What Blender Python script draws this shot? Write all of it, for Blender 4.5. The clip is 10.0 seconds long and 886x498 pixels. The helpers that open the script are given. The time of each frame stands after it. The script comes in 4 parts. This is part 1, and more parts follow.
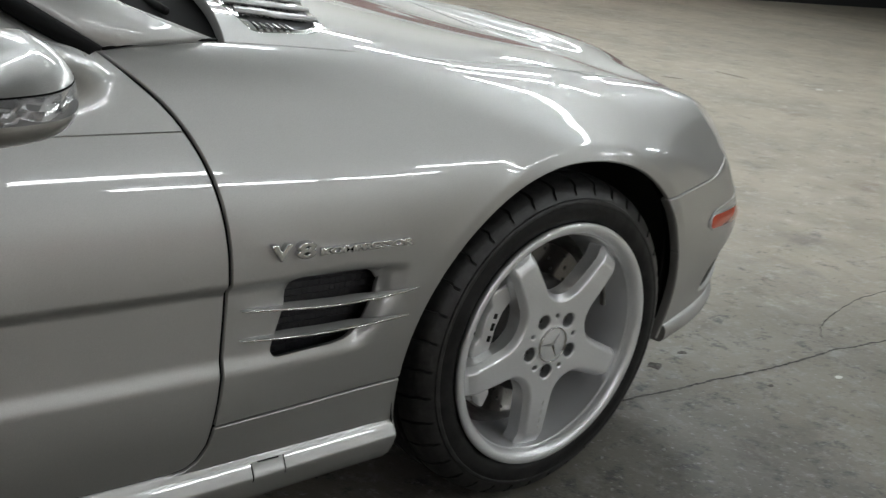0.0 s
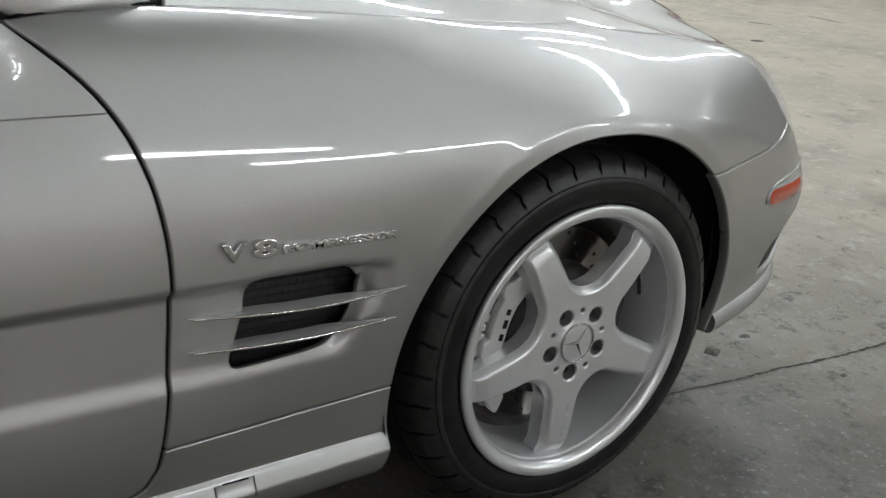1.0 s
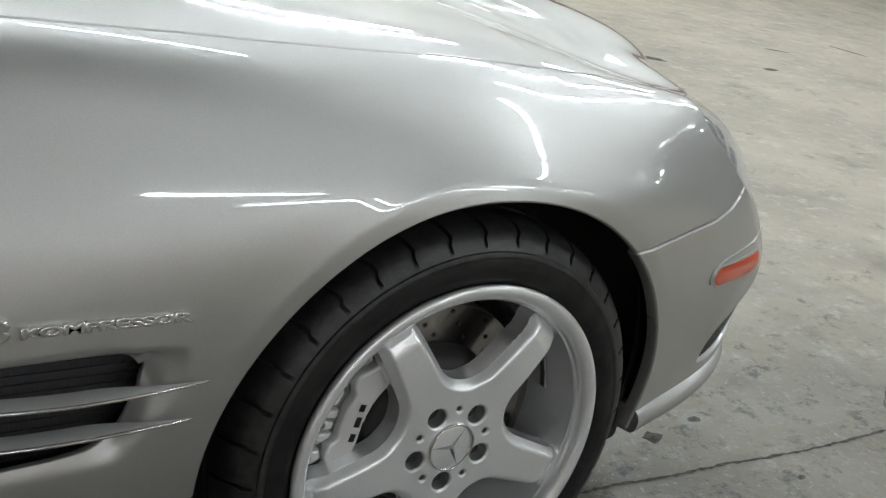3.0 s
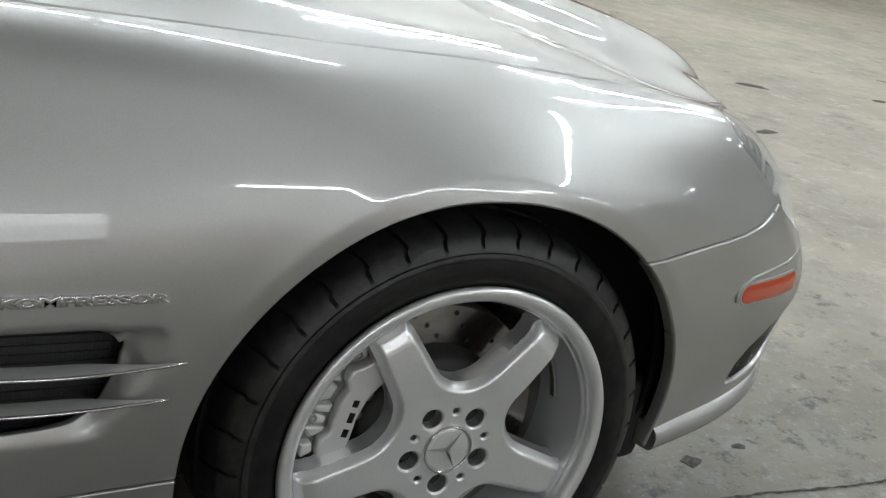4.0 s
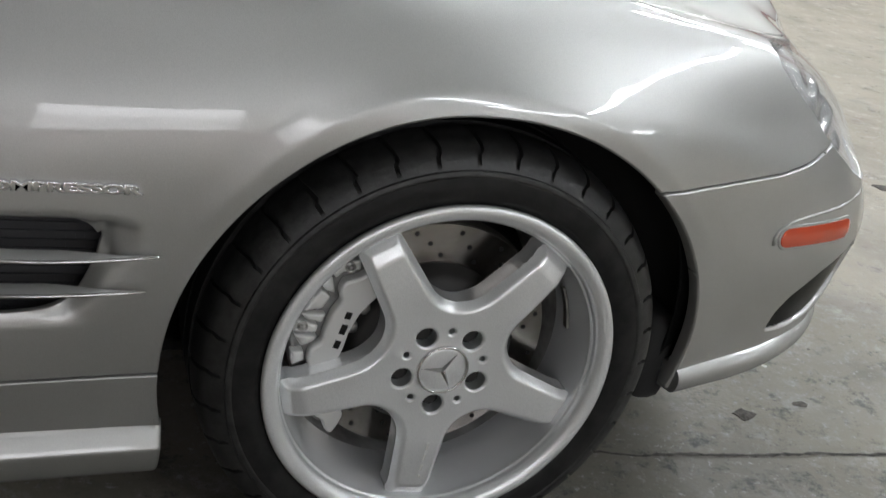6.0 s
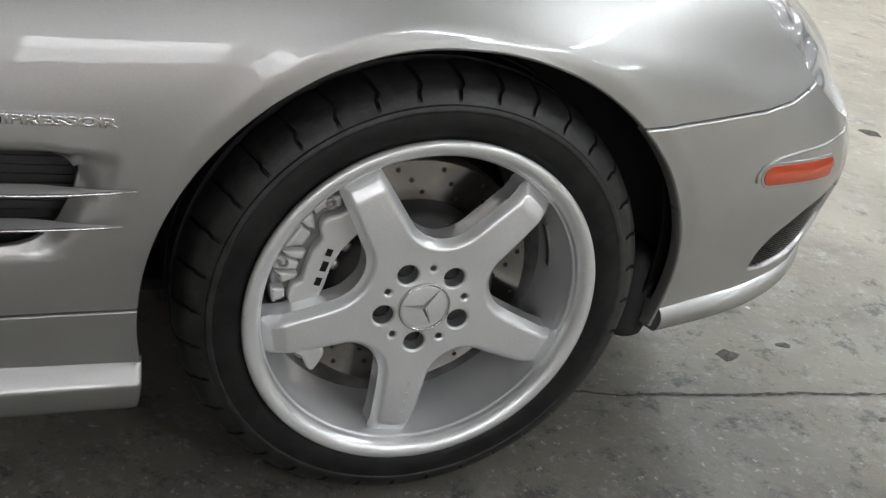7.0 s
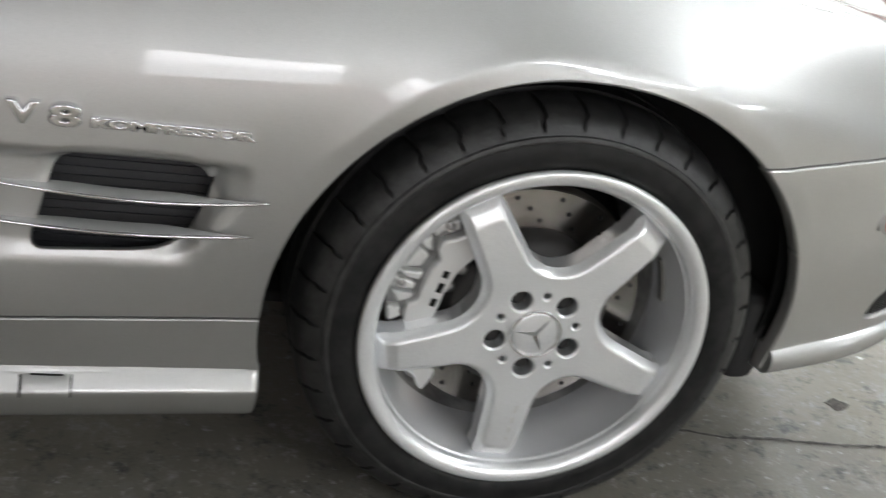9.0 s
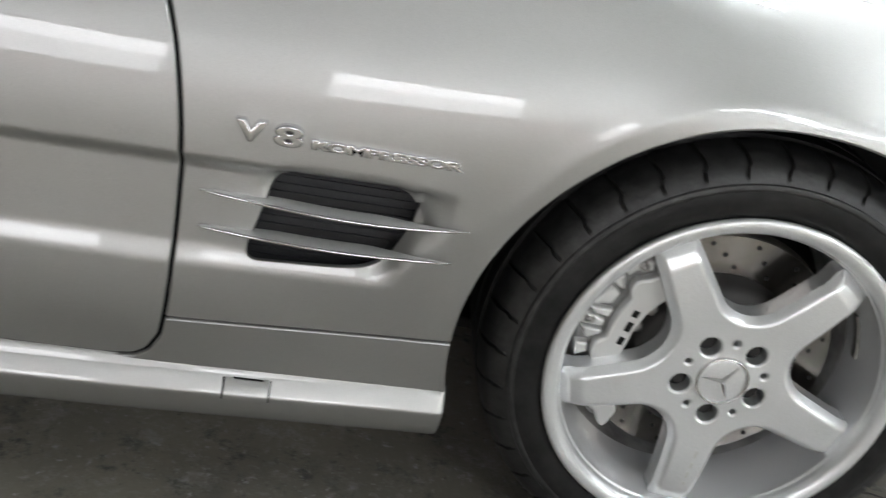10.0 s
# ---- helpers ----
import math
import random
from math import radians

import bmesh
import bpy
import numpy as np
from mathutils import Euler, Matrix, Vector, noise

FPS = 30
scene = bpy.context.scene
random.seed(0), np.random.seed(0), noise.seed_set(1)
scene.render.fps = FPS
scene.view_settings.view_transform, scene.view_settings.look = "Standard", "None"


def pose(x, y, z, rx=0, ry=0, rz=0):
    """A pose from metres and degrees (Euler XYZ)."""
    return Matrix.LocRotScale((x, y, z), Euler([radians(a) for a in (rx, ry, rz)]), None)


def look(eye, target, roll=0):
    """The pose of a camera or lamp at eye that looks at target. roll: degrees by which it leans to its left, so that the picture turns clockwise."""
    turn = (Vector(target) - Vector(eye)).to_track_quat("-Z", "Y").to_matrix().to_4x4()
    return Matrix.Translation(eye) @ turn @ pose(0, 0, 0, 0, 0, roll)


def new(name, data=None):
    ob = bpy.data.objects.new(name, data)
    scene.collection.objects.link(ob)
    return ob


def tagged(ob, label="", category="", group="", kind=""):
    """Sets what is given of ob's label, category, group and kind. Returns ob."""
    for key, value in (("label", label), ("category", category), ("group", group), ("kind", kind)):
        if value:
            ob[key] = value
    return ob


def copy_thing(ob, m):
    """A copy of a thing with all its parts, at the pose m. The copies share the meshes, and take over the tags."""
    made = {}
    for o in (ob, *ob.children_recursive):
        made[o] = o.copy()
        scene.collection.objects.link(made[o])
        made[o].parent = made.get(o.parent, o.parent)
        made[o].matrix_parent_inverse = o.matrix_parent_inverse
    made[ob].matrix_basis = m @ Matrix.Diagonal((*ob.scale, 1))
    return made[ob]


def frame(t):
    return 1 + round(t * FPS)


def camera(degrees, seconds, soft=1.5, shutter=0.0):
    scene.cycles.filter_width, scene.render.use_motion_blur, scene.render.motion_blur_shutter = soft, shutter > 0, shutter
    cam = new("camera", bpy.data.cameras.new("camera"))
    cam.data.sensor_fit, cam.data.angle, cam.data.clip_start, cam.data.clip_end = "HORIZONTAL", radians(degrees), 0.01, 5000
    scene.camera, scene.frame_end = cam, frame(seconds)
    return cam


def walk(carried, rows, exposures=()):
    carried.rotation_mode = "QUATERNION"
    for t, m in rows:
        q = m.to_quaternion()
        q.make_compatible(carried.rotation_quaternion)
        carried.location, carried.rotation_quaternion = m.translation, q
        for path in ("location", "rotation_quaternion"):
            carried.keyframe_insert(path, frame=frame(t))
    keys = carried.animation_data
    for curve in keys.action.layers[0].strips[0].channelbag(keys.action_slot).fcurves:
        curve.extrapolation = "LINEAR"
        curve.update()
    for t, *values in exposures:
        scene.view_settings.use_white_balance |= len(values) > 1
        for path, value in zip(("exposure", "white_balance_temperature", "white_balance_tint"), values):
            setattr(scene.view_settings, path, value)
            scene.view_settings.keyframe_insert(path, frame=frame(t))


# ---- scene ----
cam = camera(41.9, 10.0, 1.25, 0.5)
PATH = [
    (0, (-1.576, -1.398, 1.152), (-0.298, 0.016, 0.547), 7.9),
    (0.5, (-1.437, -1.335, 1.148), (-0.245, 0.135, 0.502), 6.3),
    (1, (-1.287, -1.278, 1.148), (-0.146, 0.205, 0.44), 6.3),
    (1.5, (-1.218, -1.231, 1.162), (-0.073, 0.234, 0.425), 8.7),
    (2, (-1.143, -1.133, 1.163), (0.077, 0.276, 0.437), 9.8),
    (2.5, (-0.993, -1.075, 1.158), (0.192, 0.367, 0.439), 9.9),
    (4, (-0.751, -1.182, 1.143), (0.192, 0.434, 0.436), 10.4),
    (4.5, (-0.659, -1.211, 1.153), (0.187, 0.46, 0.453), 10.4),
    (5, (-0.568, -1.253, 1.148), (0.144, 0.471, 0.426), 10.4),
    (5.5, (-0.552, -1.251, 1.137), (0.159, 0.453, 0.369), 10.6),
    (6, (-0.545, -1.257, 1.127), (0.144, 0.427, 0.297), 10.9),
    (7.5, (-0.528, -1.263, 1.104), (0.188, 0.368, 0.195), 11.4),
    (8, (-0.524, -1.263, 1.105), (0.186, 0.374, 0.202), 11.7),
    (8.5, (-0.519, -1.274, 1.109), (0.144, 0.387, 0.213), 12.2),
    (9, (-0.56, -1.284, 1.107), (-0.019, 0.427, 0.225), 12.0),
    (9.5, (-0.574, -1.299, 1.114), (-0.195, 0.452, 0.225), 11.4),
    (10, (-0.605, -1.303, 1.116), (-0.345, 0.469, 0.226), 12.1),
]
EXPOSURES = [(0.0, -0.2, 6560, 11), (1.0, -0.06, 6540, 11), (2.5, 0.09, 6500, 10), (4.5, 0.0, 6480, 10), (6.0, 0.18, 6520, 13), (7.5, 0.54, 6550, 13), (8.5, 0.75, 6560, 13), (9.0, 0.84, 6560, 13), (10.0, 0.9, 6540, 12)]
walk(cam, [(t, look(eye, target, roll)) for t, eye, target, roll in PATH], EXPOSURES)


# ---- light ----
world = bpy.data.worlds.new("hall_air")
scene.world = world
world.use_nodes = True
world.node_tree.nodes["Background"].inputs[0].default_value = (0.9, 0.95, 1.0, 1)
world.node_tree.nodes["Background"].inputs[1].default_value = 0.035
TUBE = 44.0        # strength of the fluorescent tubes
PANE = 3.6         # strength of the daylight in the frosted windows


# ---- materials ----
def material(name, colour, rough=0.5, metal=0.0, **more):
    m = bpy.data.materials.new(name)
    m.use_nodes = True
    p = m.node_tree.nodes["Principled BSDF"]
    p.inputs["Base Color"].default_value = (*colour, 1)
    p.inputs["Roughness"].default_value = rough
    p.inputs["Metallic"].default_value = metal
    for key, value in more.items():
        p.inputs[key.replace("_", " ")].default_value = value
    return m


def node(m, kind, **sets):
    n = m.node_tree.nodes.new(kind)
    for key, value in sets.items():
        if key in n.inputs:
            n.inputs[key].default_value = value
    return n


def join(m, a, out, b, into):
    m.node_tree.links.new(a.outputs[out], b.inputs[into])


def grain(m, scale, low, high, into="Base Color", detail=6.0, spread=(0.35, 0.65), coords="Object"):
    """Noise between two values or colours into an input of the shader."""
    p = m.node_tree.nodes["Principled BSDF"]
    co = node(m, "ShaderNodeTexCoord")
    n = node(m, "ShaderNodeTexNoise", Scale=scale, Detail=detail, Roughness=0.6)
    join(m, co, coords, n, "Vector")
    r = node(m, "ShaderNodeValToRGB")
    as_colour = lambda v: (*v, 1) if isinstance(v, tuple) else (v, v, v, 1)
    r.color_ramp.elements[0].position, r.color_ramp.elements[1].position = spread
    r.color_ramp.elements[0].color, r.color_ramp.elements[1].color = as_colour(low), as_colour(high)
    join(m, n, "Fac", r, "Fac")
    join(m, r, "Color", p, into)
    return r


def relief(m, scale, strength, distance=0.001, detail=6.0, coords="Object"):
    p = m.node_tree.nodes["Principled BSDF"]
    co = node(m, "ShaderNodeTexCoord")
    n = node(m, "ShaderNodeTexNoise", Scale=scale, Detail=detail)
    b = node(m, "ShaderNodeBump", Strength=strength, Distance=distance)
    join(m, co, coords, n, "Vector")
    join(m, n, "Fac", b, "Height")
    join(m, b, "Normal", p, "Normal")


paint = material("silver_paint", (.53, .53, .52), .50, .94, Coat_Weight=1.0, Coat_Roughness=.034, Coat_IOR=1.62)
grain(paint, 900, (.49, .49, .48), (.55, .55, .54), detail=2.0)
fin_silver = material("fin_silver", (.66, .66, .65), .42, .35, Coat_Weight=.8, Coat_Roughness=.05)
grain(fin_silver, 800, (.62, .62, .61), (.69, .69, .68), detail=2.0)
alloy = material("alloy_silver", (.88, .89, .90), .34, .62, Coat_Weight=.8, Coat_Roughness=.06)
grain(alloy, 700, (.84, .85, .86), (.94, .95, .96), detail=2.0)
alloy_dull = material("alloy_barrel", (.92, .93, .95), .32, .45, Coat_Weight=.5, Coat_Roughness=.15)
badge_chrome = material("badge_chrome", (.72, .72, .73), .04, 1.0)
chrome = material("chrome", (.80, .80, .80), .07, 1.0)
rubber = material("tyre_rubber", (.012, .012, .012), .42, 0.0, Specular_IOR_Level=.16)
grain(rubber, 30, (.013, .013, .013), (.026, .0256, .0252))
relief(rubber, 400, .15)
worn_rubber = material("worn_rubber", (.015, .015, .015), .42, 0.0, Specular_IOR_Level=.5)
grain(worn_rubber, 60, (.011, .011, .011), (.032, .0316, .0312))
relief(worn_rubber, 160, .35)
black = material("black_plastic", (.010, .010, .010), .6, 0.0, Specular_IOR_Level=.25)
relief(black, 300, .2)
grille = material("grille_plastic", (.034, .034, .037), .5, 0.0, Specular_IOR_Level=.4)
relief(grille, 300, .3)
mesh_wire = material("mesh_wire", (.012, .012, .012), .22, 0.0, Specular_IOR_Level=.45)
gloss_black = material("gloss_black", (.01, .01, .01), .15)
liner = material("liner_felt", (.040, .040, .040), .95, 0.0, Specular_IOR_Level=.1)
steel = material("brake_steel", (.45, .44, .43), .32, 1.0)
grain(steel, 60, (.36, .35, .34), (.52, .51, .50))
# deeper part of the rim barrel, a darker uneven grey
deep_barrel = material("deep_barrel_grey", (.30, .295, .29), .5, .3)
grain(deep_barrel, 25, (.22, .215, .21), (.46, .455, .45))
disc_steel = material("disc_steel", (.34, .32, .30), .24, 1.0, Anisotropic=.95, Anisotropic_Rotation=.25)
tangent = node(disc_steel, "ShaderNodeTangent")
tangent.direction_type, tangent.axis = "RADIAL", "Y"
join(disc_steel, tangent, "Tangent", disc_steel.node_tree.nodes["Principled BSDF"], "Tangent")
rust = material("hub_iron", (.035, .033, .032), .6, .3)
caliper_paint = material("caliper_silver", (.74, .74, .73), .36, .40)
grain(caliper_paint, 50, .32, .46, "Roughness")
# caliper body: dark grey stands in for the shade between its ribs
caliper_shade = material("caliper_shade", (.30, .30, .295), .45, .3)
grain(caliper_shade, 40, (.20, .195, .19), (.36, .36, .355))
hole_dark = material("drilled_hole", (.012, .012, .012), .7)
amber = material("marker_lens", (.62, .085, .035), .18, 0.0, Coat_Weight=1.0, Coat_Roughness=.04)
glass = material("lamp_glass", (.85, .86, .88), .03, 0.0, Alpha=.30, Coat_Weight=1.0, Coat_Roughness=.01, IOR=1.5)
screen_glass = material("screen_glass", (.03, .035, .035), .03, 0.0, Coat_Weight=1.0, Coat_Roughness=.01)
reflector = material("lamp_reflector", (.93, .93, .94), .13, 1.0)
seal = material("seal_and_gap_black", (.005, .005, .005), .8, 0.0, Specular_IOR_Level=.15)
concrete = material("concrete", (.36, .34, .30), .6)


def lay_concrete(m):
    """Concrete: cloudy tone, darker stains, worn pale scuffs, pits, and a dim patch painted by the car."""
    t, p = m.node_tree, m.node_tree.nodes["Principled BSDF"]
    co = node(m, "ShaderNodeTexCoord")

    def cloud(scale, detail, low, high, rough=.6):
        n = node(m, "ShaderNodeTexNoise", Scale=scale, Detail=detail, Roughness=rough)
        r = node(m, "ShaderNodeMapRange")
        r.inputs["From Min"].default_value, r.inputs["From Max"].default_value = low, high
        join(m, co, "Object", n, "Vector")
        join(m, n, "Fac", r, "Value")
        return r

    def blend(base, colour, by, out="Result"):
        x = node(m, "ShaderNodeMix")
        x.data_type = "RGBA"
        if base is None:
            x.inputs[6].default_value = (0.44, 0.392, 0.312, 1)
        else:
            t.links.new(base.outputs[2], x.inputs[6])
        x.inputs[7].default_value = (*colour, 1)
        join(m, by, out, x, "Factor")
        return x

    c = blend(None, (0.335, 0.298, 0.240), cloud(.9, 8, .40, .62))
    c = blend(c, (0.19, 0.172, 0.148), cloud(3.5, 10, .55, .74, .72))
    c = blend(c, (0.58, 0.55, 0.50), cloud(9, 10, .53, .66, .85))
    c = blend(c, (0.45, 0.425, 0.38), cloud(28, 8, .56, .70, .75))
    c = blend(c, (0.13, 0.122, 0.110), cloud(6.5, 9, .56, .66, .85))
    c = blend(c, (0.25, 0.185, 0.150), cloud(2.3, 8, .60, .74, .75))
    c = blend(c, (0.084, 0.080, 0.071), cloud(55, 7, .62, .72, .7))
    c = blend(c, (0.487, 0.479, 0.454), cloud(90, 4, .62, .72))
    # broad patch by the car: grime, plus dimmer light painted into the floor colour
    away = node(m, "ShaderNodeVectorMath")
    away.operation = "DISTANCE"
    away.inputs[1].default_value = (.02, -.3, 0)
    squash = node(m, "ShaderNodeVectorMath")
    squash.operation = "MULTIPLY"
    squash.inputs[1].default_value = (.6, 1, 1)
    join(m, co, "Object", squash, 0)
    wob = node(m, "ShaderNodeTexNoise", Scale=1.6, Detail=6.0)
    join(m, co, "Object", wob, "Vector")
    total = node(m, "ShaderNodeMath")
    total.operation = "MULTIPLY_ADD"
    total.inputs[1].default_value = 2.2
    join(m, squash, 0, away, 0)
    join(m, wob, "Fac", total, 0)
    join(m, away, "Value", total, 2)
    grime_shade = node(m, "ShaderNodeMapRange")
    grime_shade.inputs["From Min"].default_value, grime_shade.inputs["From Max"].default_value = 3.3, 1.5
    grime_shade.inputs["To Max"].default_value = 1.0
    join(m, total, 0, grime_shade, "Value")
    c = blend(c, (.41, .425, .445), grime_shade)
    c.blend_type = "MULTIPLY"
    # worn pale specks, and dark blotches inside that patch
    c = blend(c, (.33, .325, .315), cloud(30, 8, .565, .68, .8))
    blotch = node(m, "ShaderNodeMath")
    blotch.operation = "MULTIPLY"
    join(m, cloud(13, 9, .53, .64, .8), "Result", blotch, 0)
    join(m, grime_shade, "Result", blotch, 1)
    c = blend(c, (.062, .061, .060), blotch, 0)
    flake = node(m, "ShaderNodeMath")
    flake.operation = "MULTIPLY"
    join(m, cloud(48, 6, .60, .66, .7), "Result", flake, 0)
    join(m, grime_shade, "Result", flake, 1)
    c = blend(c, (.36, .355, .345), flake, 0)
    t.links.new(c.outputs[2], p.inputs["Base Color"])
    rr = cloud(4, 6, .3, .7)
    rr.inputs["To Min"].default_value, rr.inputs["To Max"].default_value = .42, .72
    join(m, rr, "Result", p, "Roughness")
    relief(m, 45, .5, .003, 10)


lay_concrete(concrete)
crack_dark = material("crack_dark", (.055, .05, .045), .9)
grain(crack_dark, 60, (.03, .028, .025), (.12, .11, .10))
scrap = material("floor_scrap", (.08, .07, .058), .8)
grain(scrap, 120, (.035, .03, .025), (.13, .115, .10))
chalk = material("paint_chip", (.62, .61, .58), .6)
red_paint = material("red_paint", (.20, .07, .06), .5)
grain(red_paint, 4, (.17, .06, .05), (.23, .08, .07))
pale_red_paint = material("pale_red_paint", (.44, .17, .15), .5)
grain(pale_red_paint, 3, (.38, .14, .12), (.48, .20, .18))
wall_paint = material("wall_paint", (.62, .60, .56), .7)
ceiling_paint = material("ceiling_paint", (.53, .56, .585), .8)
dark_paint = material("dark_paint", (.02, .02, .022), .6)
tube_glow = material("tube_glow", (.9, .9, .9), .5)
p = tube_glow.node_tree.nodes["Principled BSDF"]
p.inputs["Emission Color"].default_value = (.915, .98, 1.0, 1)
p.inputs["Emission Strength"].default_value = TUBE
white_enamel = material("white_enamel", (.75, .75, .73), .4)

grain(wall_paint, 1.5, (.55, .53, .49), (.66, .64, .60))
daylight = material("frosted_pane", (.8, .8, .8), .5)
daylight_low = material("frosted_pane_low", (.8, .8, .8), .5)
for m, k in ((daylight, 1.0), (daylight_low, .55)):
    p = m.node_tree.nodes["Principled BSDF"]
    p.inputs["Emission Color"].default_value = (.95, .97, 1.0, 1)
    p.inputs["Emission Strength"].default_value = PANE * k


# ---- body surface ----
YC = 0.87          # the car's centre plane
X0 = 0.2           # ahead of this the sections turn about a post at (X0, YC)
VK = np.array([0, .12, .26, .38, .49, .59, .69, .80, 1.10, 1.55])
VSEAM = 0.80


def section(x, pts):
    """Station at x: pairs of (z, y) from the rocker to the centre line."""
    return x, [(YC - y, z) for z, y in pts]


def turned(angle, pts):
    """Station ahead of X0: pairs of (z, reach) in the plane turned by angle."""
    return X0 + YC * radians(angle), [(d, z) for z, d in pts]


STATIONS = [
    section(-3.50, [(.300, .220), (.360, .170), (.460, .140), (.580, .140), (.680, .150), (.770, .190), (.840, .240), (.885, .320), (.910, .500), (.920, .870)]),
    section(-3.10, [(.220, .060), (.320, .020), (.460, .000), (.580, -.010), (.690, .000), (.790, .030), (.870, .090), (.915, .180), (.945, .450), (.955, .870)]),
    section(-2.56, [(.200, .010), (.320, -.020), (.460, -.034), (.580, -.042), (.700, -.036), (.800, .000), (.880, .060), (.925, .160), (.955, .450), (.965, .870)]),
    section(-1.90, [(.200, .000), (.320, -.030), (.460, -.040), (.580, -.044), (.690, -.030), (.780, .008), (.860, .052), (.900, .115), (.930, .400), (.940, .870)]),
    section(-1.20, [(.200, .000), (.320, -.030), (.460, -.039), (.580, -.042), (.685, -.026), (.775, .012), (.855, .052), (.892, .105), (.918, .400), (.940, .870)]),
    section(-.75, [(.200, .005), (.320, -.026), (.460, -.035), (.580, -.038), (.680, -.022), (.770, .016), (.846, .054), (.884, .105), (.932, .400), (.958, .870)]),
    section(-.40, [(.200, .012), (.320, -.007), (.460, -.028), (.580, -.039), (.680, -.030), (.766, .009), (.834, .051), (.866, .112), (.908, .400), (.930, .870)]),
    section(-.15, [(.200, .020), (.320, -.004), (.460, -.022), (.580, -.036), (.685, -.035), (.756, .000), (.816, .055), (.846, .143), (.876, .400), (.896, .870)]),
    section(.10, [(.200, .025), (.320, .000), (.460, -.018), (.580, -.031), (.685, -.037), (.741, -.003), (.792, .065), (.827, .172), (.848, .410), (.863, .870)]),
    turned(0, [(.210, .843), (.320, .866), (.460, .885), (.580, .897), (.680, .892), (.722, .865), (.775, .801), (.815, .684), (.838, .450), (.864, .000)]),
    turned(12, [(.220, .838), (.320, .857), (.450, .869), (.560, .870), (.650, .861), (.701, .836), (.767, .784), (.798, .672), (.822, .430), (.864, .000)]),
    turned(22, [(.240, .845), (.330, .854), (.440, .872), (.530, .871), (.610, .862), (.673, .835), (.757, .791), (.780, .695), (.810, .440), (.864, .000)]),
    turned(34, [(.250, .862), (.340, .880), (.430, .900), (.510, .901), (.600, .868), (.670, .832), (.720, .780), (.758, .700), (.805, .440), (.864, .000)]),
    turned(46, [(.250, .820), (.340, .848), (.430, .868), (.510, .868), (.590, .822), (.655, .758), (.700, .710), (.744, .655), (.812, .440), (.864, .000)]),
    turned(62, [(.250, .730), (.340, .745), (.430, .758), (.510, .758), (.585, .730), (.645, .695), (.690, .670), (.741, .640), (.818, .430), (.864, .000)]),
    turned(90, [(.250, .655), (.340, .660), (.430, .665), (.510, .665), (.580, .660), (.640, .655), (.680, .645), (.727, .620), (.818, .420), (.864, .000)]),
]


def spline(knots, values, q):
    """Natural cubic through values at knots."""
    n, h = len(knots), np.diff(knots)
    a, b = np.eye(n), np.zeros((n, n))
    for i in range(1, n - 1):
        a[i, i - 1:i + 2] = h[i - 1], 2 * (h[i - 1] + h[i]), h[i]
        b[i, i - 1:i + 2] = 6 / h[i - 1], -6 / h[i - 1] - 6 / h[i], 6 / h[i]
    flat = values.reshape(n, -1)
    m = np.linalg.solve(a, b @ flat)
    i = np.clip(np.searchsorted(knots, q) - 1, 0, n - 2)
    s = ((knots[i + 1] - q) / h[i])[:, None]
    t, k = 1 - s, (h[i] ** 2 / 6)[:, None]
    out = s * flat[i] + t * flat[i + 1] + k * ((s ** 3 - s) * m[i] + (t ** 3 - t) * m[i + 1])
    return out.reshape(len(q), *values.shape[1:])


def smooth(a, b, x):
    t = np.clip((x - a) / (b - a), 0, 1)
    return t * t * (3 - 2 * t)


ARCH_Z, ARCH_R = 0.328, 0.376


def arch(x, z, at=0.0):
    """Distance outside the wheel arch round the axle at x = at. It widens towards the bumper."""
    dx, dz = x - at + .004, z - ARCH_Z
    r = np.hypot(dx, dz) + 1e-9
    return r - ARCH_R - .037 * np.clip(dx / r, 0, 1) ** 5 - .006 * np.clip(-dx * dz / r ** 2, 0, 1) * 2


